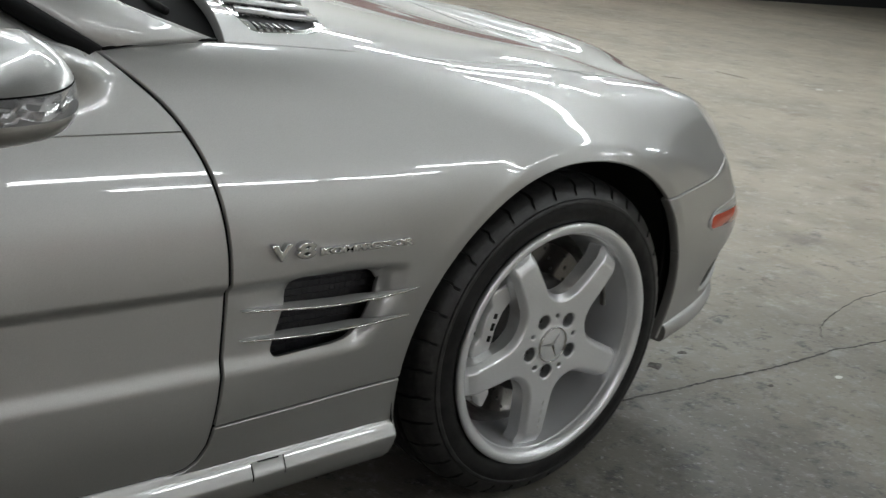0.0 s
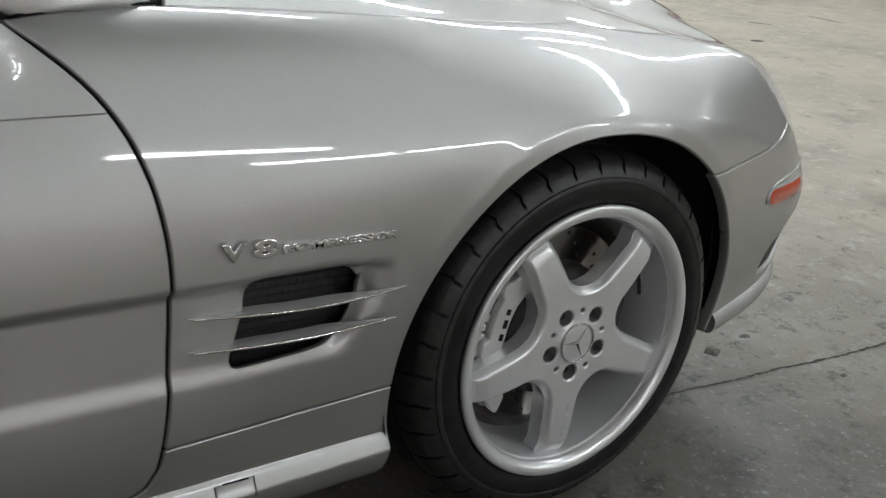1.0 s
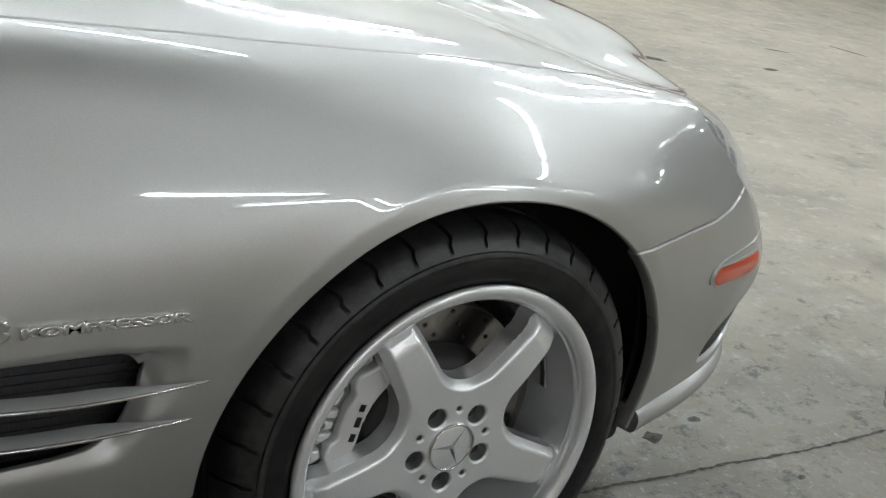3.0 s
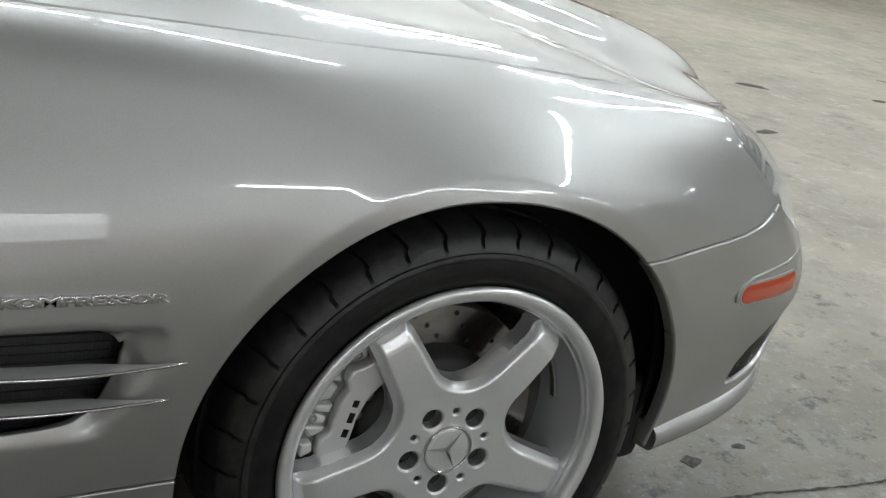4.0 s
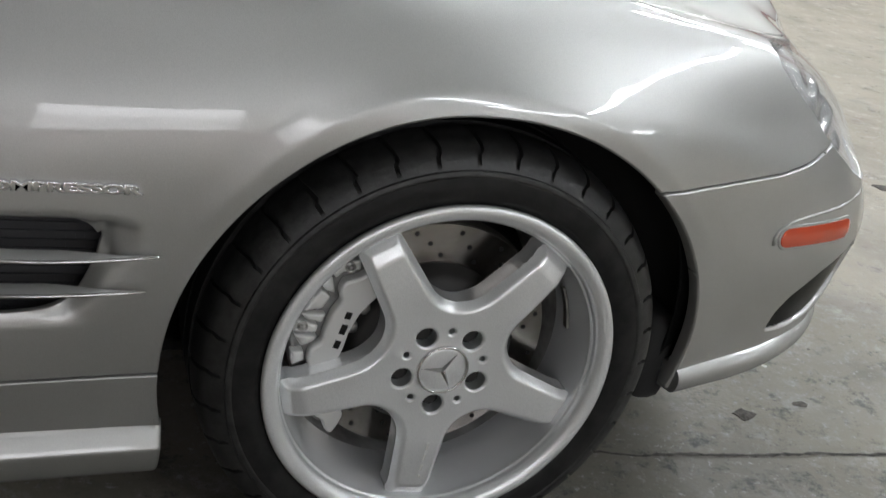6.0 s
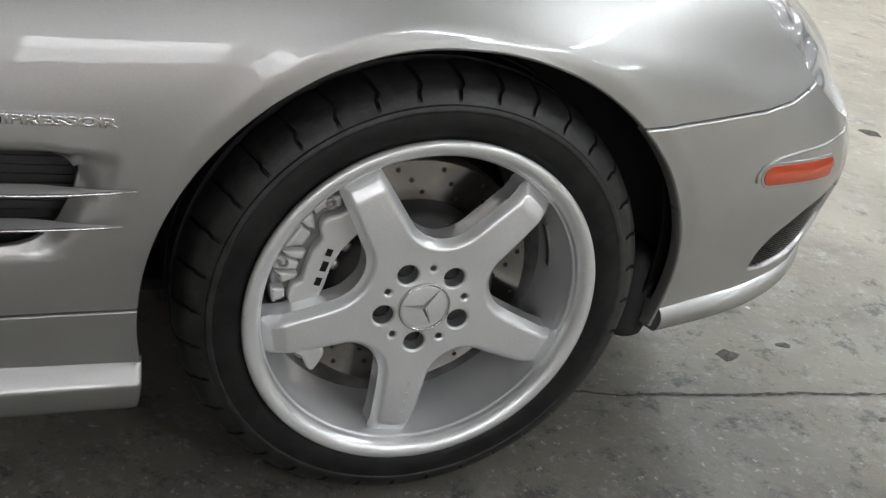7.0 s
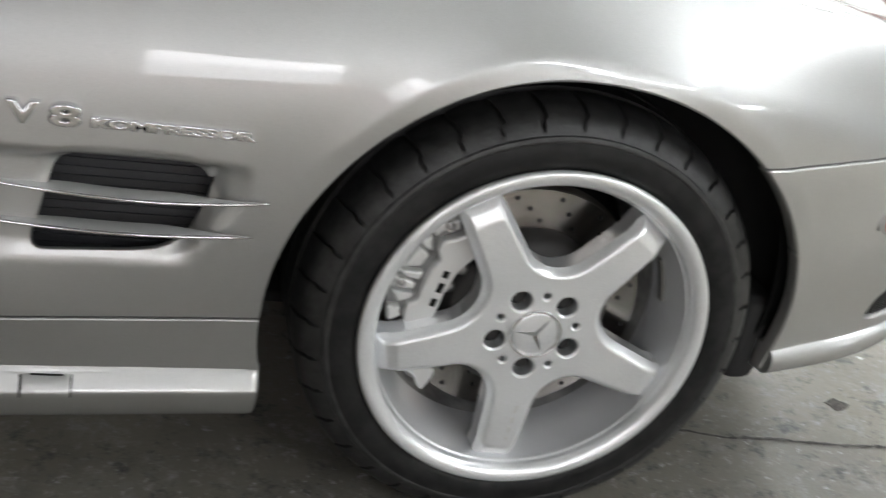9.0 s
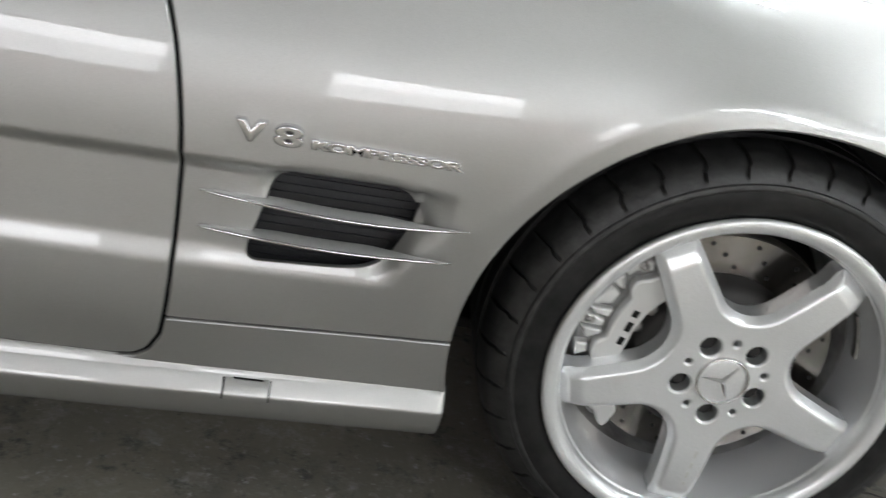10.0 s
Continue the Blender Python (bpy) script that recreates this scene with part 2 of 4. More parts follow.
def body(ws, vs):
    """Points of the right half of the body on the lattice ws, vs."""
    knots = np.array([w for w, _ in STATIONS])
    net = np.array([pts for _, pts in STATIONS])
    rows = spline(knots, net, ws)
    sheet = spline(VK, np.swapaxes(rows, 0, 1), vs)
    sheet = np.swapaxes(sheet, 0, 1)
    d, z = sheet[..., 0], sheet[..., 1]
    turn = np.clip((ws - X0) / YC, 0, None)[:, None]
    # scallop that runs back from the air outlet, between an upper crease and a lower ridge
    x = np.where(turn > 0, X0, ws[:, None]) + 0 * z
    fade = (1 - smooth(-.500, -.455, x - .05 * np.clip((z - .43) / .08, 0, 1))) * (.35 + .65 * smooth(-1.7, -1.0, x)) * smooth(-2.0, -1.7, x)
    drop = (1 - smooth(.536, .556, z)) * (.62 * smooth(.404, .436, z) + .38 * np.clip((z - .41) / .13, 0, 1))
    d = d - .014 * fade * drop
    # the skin rolls into the outlet at its top and front, and a rounded shelf wraps its lower front corner
    near = outside(x, z, VENT)
    side = np.clip(smooth(.500, .535, z) + smooth(-.520, -.470, x), 0, 1) * (turn <= 0)
    d = d - .012 * side * (1 - np.clip(near / .020, 0, 1)) ** 2 * (near < .020)
    # rolled lips of the arches
    for at in (0.0, -2.56):
        r = arch(x + d * np.sin(turn), z, at)
        flare = .0026 * np.clip((.058 - np.abs(r)) / .034, 0, 1) ** 2
        face = .0024 - .10 * np.clip(.024 - np.abs(r), 0, 1)
        k = np.clip(.5 + (face - flare) / .0012, 0, 1)
        lip = face * (1 - k) + flare * k - .0006 * k * (1 - k)
        d = d + np.where(np.abs(r) < .07, lip, 0) * (d > .7) * smooth(.44, .62, z)
    return np.stack([x + d * np.sin(turn), YC - d * np.cos(turn), z], -1)


# ---- mesh tools ----
def mesh_of(name, verts, faces, mat, flat=False):
    me = bpy.data.meshes.new(name)
    me.from_pydata([tuple(map(float, v)) for v in verts], [], [tuple(map(int, f)) for f in faces])
    me.materials.append(mat)
    if not flat:
        me.polygons.foreach_set("use_smooth", [True] * len(me.polygons))
    me.update()
    return me


def put(name, me, parent=None, label="", m=None):
    ob = new(name, me)
    if m is not None:
        ob.matrix_world = m
    if parent is not None:
        ob.parent = parent
    if label:
        tagged(ob, label)
    return ob


def part(name, bm, mat, parent=None, label="", smooth_faces=True, m=None):
    me = bpy.data.meshes.new(name)
    if smooth_faces:
        for f in bm.faces:
            f.smooth = True
    bm.to_mesh(me)
    bm.free()
    me.materials.append(mat)
    return put(name, me, parent, label, m)


def box(size, bevel=0.0, segments=2, at=(0, 0, 0)):
    bm = bmesh.new()
    bmesh.ops.create_cube(bm, size=1.0)
    bmesh.ops.scale(bm, vec=size, verts=bm.verts)
    if bevel:
        bmesh.ops.bevel(bm, geom=bm.edges[:], offset=bevel, segments=segments, affect="EDGES", profile=0.5)
    bmesh.ops.translate(bm, vec=at, verts=bm.verts)
    return bm


def add(bm, other, m=None):
    """Adds another bmesh to bm."""
    if m is not None:
        bmesh.ops.transform(other, matrix=m, verts=other.verts)
    me = bpy.data.meshes.new("joined")
    other.to_mesh(me)
    other.free()
    bm.from_mesh(me)
    bpy.data.meshes.remove(me)
    return bm


def lathe(profile, segments=96, closed=False):
    """A profile of (r, y) turned about the y axis. The side with lower y faces the viewer."""
    verts, faces, n = [], [], len(profile)
    for k in range(segments):
        a = 2 * math.pi * k / segments
        verts += [(r * math.cos(a), y, r * math.sin(a)) for r, y in profile]
    for k in range(segments):
        for j in range(n - (0 if closed else 1)):
            a, b = k * n + j, k * n + (j + 1) % n
            c, d = (k + 1) % segments * n + (j + 1) % n, (k + 1) % segments * n + j
            faces.append((a, b, c, d))
    return verts, faces


def rounded(points, radius, steps=5):
    """A closed outline with rounded corners. radius: one number or one for each corner."""
    out, n = [], len(points)
    for i, q in enumerate(points):
        r = radius[i] if isinstance(radius, (list, tuple)) else radius
        q, a, b = Vector(q), Vector(points[i - 1]), Vector(points[(i + 1) % n])
        u, v = (a - q).normalized(), (b - q).normalized()
        s, e = q + u * r, q + v * r
        for k in range(steps + 1):
            t = k / steps
            out.append(tuple((1 - t) ** 2 * s + 2 * t * (1 - t) * q + t * t * e))
    return out


def outline_solid(name, loops, depth, bevel, mat, parent=None, label="", m=None, resolution=2):
    """A flat shape with holes, in x and y, with thickness and rounded edges."""
    cu = bpy.data.curves.new(name, "CURVE")
    cu.dimensions, cu.fill_mode = "2D", "BOTH"
    cu.extrude, cu.bevel_depth, cu.bevel_resolution, cu.offset = depth / 2 - bevel, bevel, resolution, -bevel
    for loop in loops:
        s = cu.splines.new("POLY")
        s.points.add(len(loop) - 1)
        for pt, (x, y) in zip(s.points, loop):
            pt.co = (x, y, 0, 1)
        s.use_cyclic_u = True
    tmp = new("shape", cu)
    me = bpy.data.meshes.new_from_object(tmp.evaluated_get(bpy.context.evaluated_depsgraph_get()))
    bpy.data.objects.remove(tmp)
    bpy.data.curves.remove(cu)
    me.name = name
    me.materials.clear()
    me.materials.append(mat)
    return put(name, me, parent, label, m)


def lettering(name, words, size, mat, parent, m, depth=.002, width=None, label=""):
    cu = bpy.data.curves.new(name, "FONT")
    cu.body, cu.size, cu.extrude, cu.bevel_depth, cu.offset = words, size, depth, depth * .5, size * .002
    tmp = new("shape", cu)
    me = bpy.data.meshes.new_from_object(tmp.evaluated_get(bpy.context.evaluated_depsgraph_get()))
    bpy.data.objects.remove(tmp)
    bpy.data.curves.remove(cu)
    xs = [v.co.x for v in me.vertices]
    if width:
        k = width / (max(xs) - min(xs))
        me.transform(Matrix.Translation((-min(xs) * k, 0, 0)) @ Matrix.Diagonal((k, 1, 1, 1)))
    me.materials.clear()
    me.materials.append(mat)
    return put(name, me, parent, label, m)


def sweep(path, profile, closed_profile=True, caps=True):
    """A profile of (out, up) along a level path of (x, y, z); out is to the path's right hand."""
    verts, faces, n = [], [], len(profile)
    pts = [Vector(q) for q in path]
    for i, q in enumerate(pts):
        d = (pts[min(i + 1, len(pts) - 1)] - pts[max(i - 1, 0)])
        d.z = 0
        d.normalize()
        side = Vector((d.y, -d.x, 0))
        verts += [tuple(q + side * a + Vector((0, 0, b))) for a, b in profile]
    for i in range(len(pts) - 1):
        for j in range(n if closed_profile else n - 1):
            a, b = i * n + j, i * n + (j + 1) % n
            faces.append((a, a + n, b + n, b))
    if caps and closed_profile:
        faces.append(tuple(range(n)))
        faces.append(tuple(range((len(pts) - 1) * n + n - 1, (len(pts) - 1) * n - 1, -1)))
    return verts, faces


def tube(points, radius, sides=8, closed=False):
    """A round rod along points."""
    bm = bmesh.new()
    pts = [Vector(q) for q in points]
    rings = []
    for i, q in enumerate(pts):
        d = (pts[min(i + 1, len(pts) - 1)] - pts[max(i - 1, 0)]).normalized()
        u = d.orthogonal().normalized() if i == 0 else (u - d * u.dot(d)).normalized()
        w = d.cross(u)
        rings.append([bm.verts.new(q + radius * (math.cos(2 * math.pi * k / sides) * u + math.sin(2 * math.pi * k / sides) * w)) for k in range(sides)])
    for a, b in zip(rings, rings[1:]):
        for k in range(sides):
            bm.faces.new((a[k], a[(k + 1) % sides], b[(k + 1) % sides], b[k]))
    bm.faces.new(rings[0][::-1])
    bm.faces.new(rings[-1])
    return bm


def rods(runs, radius, sides=4):
    """Round wires along several runs of points, as verts and faces."""
    verts, faces = [], []
    for run in runs:
        pts = [Vector(q) for q in run]
        for i, q in enumerate(pts):
            d = (pts[min(i + 1, len(pts) - 1)] - pts[max(i - 1, 0)]).normalized()
            u = d.orthogonal().normalized() if i == 0 else (u - d * u.dot(d)).normalized()
            w = d.cross(u)
            base = len(verts)
            verts += [tuple(q + radius * (math.cos(2 * math.pi * k / sides) * u + math.sin(2 * math.pi * k / sides) * w)) for k in range(sides)]
            if i:
                faces += [(base - sides + k, base - sides + (k + 1) % sides, base + (k + 1) % sides, base + k) for k in range(sides)]
    return verts, faces


def outside(px, pz, poly):
    """Signed distance from a closed outline, positive outside it."""
    poly = np.array(poly)
    best, inside = np.full(px.shape, 1e9), np.zeros(px.shape, bool)
    for (ax, az), (bx, bz) in zip(poly, np.roll(poly, -1, 0)):
        ex, ez = bx - ax, bz - az
        t = np.clip(((px - ax) * ex + (pz - az) * ez) / (ex * ex + ez * ez + 1e-12), 0, 1)
        best = np.minimum(best, np.hypot(px - ax - t * ex, pz - az - t * ez))
        cross = (az > pz) != (bz > pz)
        inside ^= cross & (px < ax + (pz - az) / np.where(ez == 0, 1e-12, ez) * ex)
    return np.where(inside, -best, best)


def panel(points, normals, fields, depth=.012, roll=.0018):
    """The part of a lattice where every field is positive, with its edges rolled in. Returns verts, faces and the number of skin faces."""
    nw, nv = points.shape[:2]
    vals = np.stack([f.ravel() for f in fields], 1)
    pts, nrm = list(points.reshape(-1, 3)), list(normals.reshape(-1, 3))
    vals_list = list(vals)
    ids = np.arange(nw * nv).reshape(nw, nv)
    cells = np.stack([ids[:-1, :-1], ids[1:, :-1], ids[1:, 1:], ids[:-1, 1:]], -1).reshape(-1, 4)
    cv = vals[cells]
    full = (cv > 0).all((1, 2))
    dead = (cv <= 0).all(1).any(1)
    polys = [tuple(c) for c in cells[full]]
    made = {}
    for c in cells[~full & ~dead]:
        poly = [int(i) for i in c]
        for k in range(vals.shape[1]):
            out = []
            for i, a in enumerate(poly):
                b = poly[(i + 1) % len(poly)]
                fa, fb = vals_list[a][k], vals_list[b][k]
                if fa > 0:
                    out.append(a)
                if (fa > 0) != (fb > 0):
                    key = (k, min(a, b), max(a, b))
                    if key not in made:
                        t = fa / (fa - fb)
                        made[key] = len(pts)
                        pts.append(pts[a] + t * (pts[b] - pts[a]))
                        nn = nrm[a] + t * (nrm[b] - nrm[a])
                        nrm.append(nn / (np.linalg.norm(nn) + 1e-12))
                        vals_list.append(vals_list[a] + t * (vals_list[b] - vals_list[a]))
                    out.append(made[key])
            poly = [q for i, q in enumerate(out) if q != out[i - 1]]
            if len(poly) < 3:
                break
        if len(poly) >= 3:
            polys.append(tuple(poly))
    used = sorted({i for f in polys for i in f})
    back = {i: n for n, i in enumerate(used)}
    verts = [pts[i] for i in used]
    norms = [nrm[i] for i in used]
    faces = [tuple(back[i] for i in f) for f in polys]
    skin = len(faces)
    # rolled edge
    seen = {}
    for f in faces:
        for i, a in enumerate(f):
            seen[(a, f[(i + 1) % len(f)])] = True
    rim = [(a, b) for a, b in seen if (b, a) not in seen]
    away = {}
    for a, b in rim:
        o = np.cross(verts[b] - verts[a], norms[a])
        for i in (a, b):
            away[i] = away.get(i, 0) + o
    ring = {}
    for i, o in away.items():
        o = o / (np.linalg.norm(o) + 1e-12)
        q, nn = verts[i], norms[i]
        ring[i] = (len(verts), len(verts) + 1, len(verts) + 2)
        verts += [q + o * roll * .6 - nn * roll * .4, q + o * roll - nn * roll * 1.3, q + o * roll * .9 - nn * depth]
    sharp = set()
    for a, b in rim:
        (a1, a2, a3), (b1, b2, b3) = ring[a], ring[b]
        faces += [(b, a, a1, b1), (b1, a1, a2, b2), (b2, a2, a3, b3)]
        sharp.add((min(a, b), max(a, b)))
    return verts, faces, sharp


def mirrored(verts, faces):
    return [(v[0], 2 * YC - v[1], v[2]) for v in verts], [tuple(f[::-1]) for f in faces]


def panel_mesh(name, made, mat, sides="right"):
    verts, faces, sharp = made
    if sides == "both":
        mv, mf = mirrored(verts, faces)
        n = len(verts)
        verts, faces = list(verts) + mv, list(faces) + [tuple(i + n for i in f) for f in mf]
        sharp = sharp | {(a + n, b + n) for a, b in sharp}
    elif sides == "left":
        verts, faces = mirrored(verts, faces)
    me = mesh_of(name, verts, faces, mat)
    for e in me.edges:
        if (min(e.vertices), max(e.vertices)) in sharp:
            e.use_edge_sharp = True
    return me


def islands(verts, faces, sharp):
    """Splits a panel into its connected pieces."""
    root = list(range(len(verts)))

    def find(i):
        while root[i] != i:
            root[i] = root[root[i]]
            i = root[i]
        return i

    for f in faces:
        for i in f[1:]:
            root[find(i)] = find(f[0])
    groups = {}
    for f in faces:
        groups.setdefault(find(f[0]), []).append(f)
    for fs in groups.values():
        ids = {i: n for n, i in enumerate(sorted({i for f in fs for i in f}))}
        yield [verts[i] for i in ids], [tuple(ids[i] for i in f) for f in fs], {(ids[a], ids[b]) for a, b in sharp if a in ids and b in ids}


# ---- hall ----
CEIL = 3.72


def slab(name, size, at, mat, label):
    ob = part(name, box(size, 0, at=at), mat, None, "", False)
    return tagged(ob, label, "", "", "structure")


slab("floor", (40, 21, .2), (3, 0, -.1), concrete, "worn beige-grey concrete floor with cracks, stains and a dim patch painted by the car")
slab("ceiling", (40, 21, .2), (3, 0, CEIL + .1), ceiling_paint, "plain pale ceiling of the hall")
slab("wall_north", (40, .2, CEIL - .004), (3, 9.6, CEIL / 2), wall_paint, "plain painted wall of the hall")
slab("wall_west", (.2, 18.9, CEIL - .004), (-16.9, 0, CEIL / 2), wall_paint, "plain painted wall of the hall")
slab("wall_east", (.2, 18.9, CEIL - .004), (22.9, 0, CEIL / 2), wall_paint, "plain painted wall of the hall")
WINDOWS = [(-4.5, -2.05), (-.95, 1.10)]
SILL, HEAD = 1.05, 3.55
bm = bmesh.new()
add(bm, box((40, .2, SILL), 0, at=(3, -9.6, SILL / 2)))
add(bm, box((40, .2, CEIL - HEAD - .004), 0, at=(3, -9.6, (CEIL + HEAD) / 2)))
cuts = [-17] + [x for pair in WINDOWS for x in pair] + [23]
for a, b in zip(cuts[::2], cuts[1::2]):
    add(bm, box((b - a, .2, HEAD - SILL), 0, at=((a + b) / 2, -9.6, (HEAD + SILL) / 2)))
tagged(part("wall_south", bm, wall_paint, None, "", False), "painted wall with frosted windows", "", "", "structure")
for k, (a, b) in enumerate(WINDOWS):
    win = new("window_%d" % (k + 1))
    win.location = ((a + b) / 2, -9.6, SILL)
    tagged(win, "frosted daylight window in the painted wall", "", "", "structure")
    w, h = b - a, HEAD - SILL
    part("pane", box((w - .06, .02, h * .45 - .02), 0, at=(0, 0, h * .775 - .01)), daylight, win, "bright frosted pane", False)
    part("pane", box((w - .06, .02, h * .55 - .06), 0, at=(0, 0, h * .275)), daylight_low, win, "dimmer frosted pane", False)
    bm = bmesh.new()
    for sx in (-1, 1):
        add(bm, box((.04, .10, h - .004), .004, at=(sx * (w / 2 - .022), 0, h / 2)))
    for z in (.022, h - .022):
        add(bm, box((w - .09, .10, .04), .004, at=(0, 0, z)))
    part("window_frame", bm, white_enamel, win, "", False)
# red bands added so the car's paint mirrors the red of parked cars
slab("red_car_stand_in", (7.2, .03, 1.1), (9.5, 9.485, .55), red_paint, "red band at the foot of the wall, standing in for parked red cars")
slab("red_car_stand_in_south", (12, .03, .95), (-1.5, -9.485, .475), pale_red_paint, "red band at the foot of the wall, standing in for parked red cars")
# plain dark slab in place of an unidentified dark object by the wall
slab("dark_slab", (6.6, .06, 2.6), (16.5, 9.47, 1.3), dark_paint, "dark slab standing in for an unidentified dark object")


def ceiling_lamp():
    lamp = new("ceiling_lamp")
    tagged(lamp, "white fluorescent batten with a bare lit tube", "lamp", "ceiling lamps")
    part("housing", box((1.24, .10, .06), .008, at=(0, 0, -.031)), white_enamel, lamp)
    part("tube", tube([(-.6, 0, -.092), (.6, 0, -.092)], .045, 14), tube_glow, lamp, "lit white tube")
    for s in (-1, 1):
        part("end_cap", box((.02, .098, .098), .004, at=(s * .612, 0, -.092)), white_enamel, lamp)
    return lamp


# rows: along the car, across ahead of it, and unseen ones in the far bays
LAMPS = [(x, 2.1, 0) for x in (1.1, -.2, -1.5, -2.8, -4.1)]
LAMPS += [(3.42, y, 90) for y in (1.25, -.05, -1.35)]
LAMPS += [(4.65, 3.3, 0), (5.95, 3.3, 0), (4.65, 4.9, 0), (5.95, 4.9, 0)]
LAMPS += [(x, y, 0) for x in (3.6, 4.9) for y in (6.6, 7.6)]
LAMPS += [(x, -6.45, 0) for x in (3.05, 4.40, 8.3)] + [(x, -5.35, 0) for x in (1.95, 4.6, 7.3, 9.8)]
# far bays: battens added as fill to brighten the distant floor
LAMPS += [(x, y, 0) for x in (8.6, 12.5) for y in (-4.5, 0, 4.5)] + [(8.6, 7.6, 0), (11.0, 7.6, 0)]
first = ceiling_lamp()
for n, (x, y, turn) in enumerate(LAMPS):
    m = pose(x, y, CEIL, 0, 0, turn)
    if n == 0:
        first.matrix_world = m
    else:
        copy_thing(first, m)


# joint and cracks in the floor
def crack(points, width, seed):
    rnd = random.Random(seed)
    verts, faces, pts = [], [], []
    for a, b in zip(points, points[1:]):
        steps = max(2, int(math.dist(a, b) / .012))
        pts += [(a[0] + (b[0] - a[0]) * k / steps, a[1] + (b[1] - a[1]) * k / steps) for k in range(steps)]
    off = 0
    for i, (x, y) in enumerate(pts):
        off = .8 * off + rnd.uniform(-.0025, .0025)
        w = width * (.35 + rnd.random()) * min(1, i / 8, (len(pts) - i) / 8)
        verts += [(x, y + off - w / 2, .0012), (x, y + off + w / 2, .0012)]
    faces = [(2 * i, 2 * i + 2, 2 * i + 3, 2 * i + 1) for i in range(len(pts) - 1)]
    return verts, faces


for pts, w, seed in (([(.30, .25), (.516, .212), (.746, .196), (1.073, .177), (1.42, .175), (1.66, .148), (2.7, .08), (4.5, -.05)], .0085, 1),
                     ([(1.44, .18), (1.48, .25), (1.56, .31), (1.72, .36), (2.0, .421), (2.3, .43)], .005, 2),
                     ([(1.40, .16), (1.36, .02), (1.40, -.15)], .004, 3)):
    v, f = crack(pts, w, seed)
    tagged(put("floor_crack", mesh_of("floor_crack", v, f, crack_dark, True)), "dark crack in the concrete floor", "", "", "structure")


def flake(x, y, size, mat, label, seed, stretch=1.0, turn=0.0):
    """A small scrap that lies on the floor."""
    rnd = random.Random(seed)
    n = 11
    top = [(math.cos(2 * math.pi * k / n) * size * stretch * rnd.uniform(.6, 1.1), math.sin(2 * math.pi * k / n) * size * rnd.uniform(.6, 1.1)) for k in range(n)]
    verts = [(a * 1.1, b * 1.1, .0003) for a, b in top] + [(a, b, size * rnd.uniform(.03, .09)) for a, b in top] + [(0, 0, size * .12)]
    faces = [(k, (k + 1) % n, n + (k + 1) % n, n + k) for k in range(n)] + [(n + k, n + (k + 1) % n, 2 * n) for k in range(n)]
    ob = put("debris", mesh_of("debris", verts, faces, mat, True), None, "", pose(x, y, 0, 0, 0, turn))
    tagged(ob, label, "debris")


for k, (x, y, s, mat, stretch, turn) in enumerate([
        (.793, .325, .022, scrap, 1.3, 20), (.946, .355, .012, scrap, 1.6, 0), (1.107, .565, .005, scrap, 1, 0), (2.065, 1.541, .030, scrap, 1.5, -35),
        (6.02, 3.97, .020, scrap, 8.0, 100), (5.2, 3.9, .018, scrap, 6.0, -35), (6.41, 3.43, .03, chalk, 2, 20), (6.62, 3.38, .025, chalk, 1.5, 0), (6.5, 3.6, .015, chalk, 2, 60),
        (3.79, 3.58, .045, scrap, 2.2, -30), (3.1, 2.7, .03, scrap, 2.5, 10), (4.6, 3.4, .03, scrap, 2.0, 0), (1.0, .10, .009, scrap, 1.4, 10), (1.25, .05, .010, chalk, 1.6, 0), (.95, .50, .006, chalk, 1, 0)]):
    flake(x, y, s, mat, "pale paint chip on the concrete floor" if mat is chalk else "dark scrap lying on the concrete floor", 40 + k, stretch, turn)


# ---- the car ----
car = new("car")
tagged(car, "silver two-seat sports coupe parked on concrete", "car")

DOOR_FRONT = spline(np.array([.27, .32, .45, .55, .65, .75, .81, .866, .92]), np.array([-.757, -.750, -.745, -.746, -.758, -.791, -.836, -.905, -.985])[:, None], np.linspace(.29, .92, 60))[:, 0]
DOOR = [(x, z) for x, z in zip(DOOR_FRONT, np.linspace(.29, .92, 60))] + [(-1.75, .95), (-1.82, .60), (-1.78, .246)] + [(-.81, .246), (-.785, .250), (-.768, .262)]
VENT = rounded([(-.634, .543), (-.458, .546), (-.452, .510), (-.486, .432), (-.540, .424), (-.664, .420)], [.026, .046, .03, .026, .02, .022])
FOG = rounded([(.582, .322), (.588, .362), (.606, .392), (.655, .432), (.735, .475), (.775, .44), (.765, .385), (.735, .350), (.68, .330), (.62, .320)], .008, 4)
LAMP = [(.80, .445), (.73, .475), (.676, .515), (.646, .545), (.622, .58), (.604, .61), (.574, .635), (.544, .655), (.527, .68), (.532, .715), (.560, .755), (.64, .785), (.72, .785), (.82, .775), (.93, .75), (1.0, .71), (1.03, .65), (1.02, .58), (.98, .51), (.90, .46)]

ws = np.r_[np.arange(-3.5, -1.9, .03), np.arange(-1.9, -.85, .010), np.arange(-.85, -.36, .005), np.arange(-.36, .95, .007), np.linspace(.95, X0 + YC * math.pi / 2, 70)]
vs = np.r_[np.arange(0, .78, .0048), np.linspace(.78, .84, 10), np.linspace(.845, 1.55, 60)]
SHEET = body(ws, vs)
NORMALS = np.cross(np.gradient(SHEET, axis=0), np.gradient(SHEET, axis=1))
NORMALS /= np.linalg.norm(NORMALS, axis=-1, keepdims=True) + 1e-12
NORMALS[:, -1] = (0, 0, 1)
BX, BY, BZ = SHEET[..., 0], SHEET[..., 1], SHEET[..., 2]
BW, BV = ws[:, None] + 0 * BX, vs[None, :] + 0 * BX
GAP = .0036
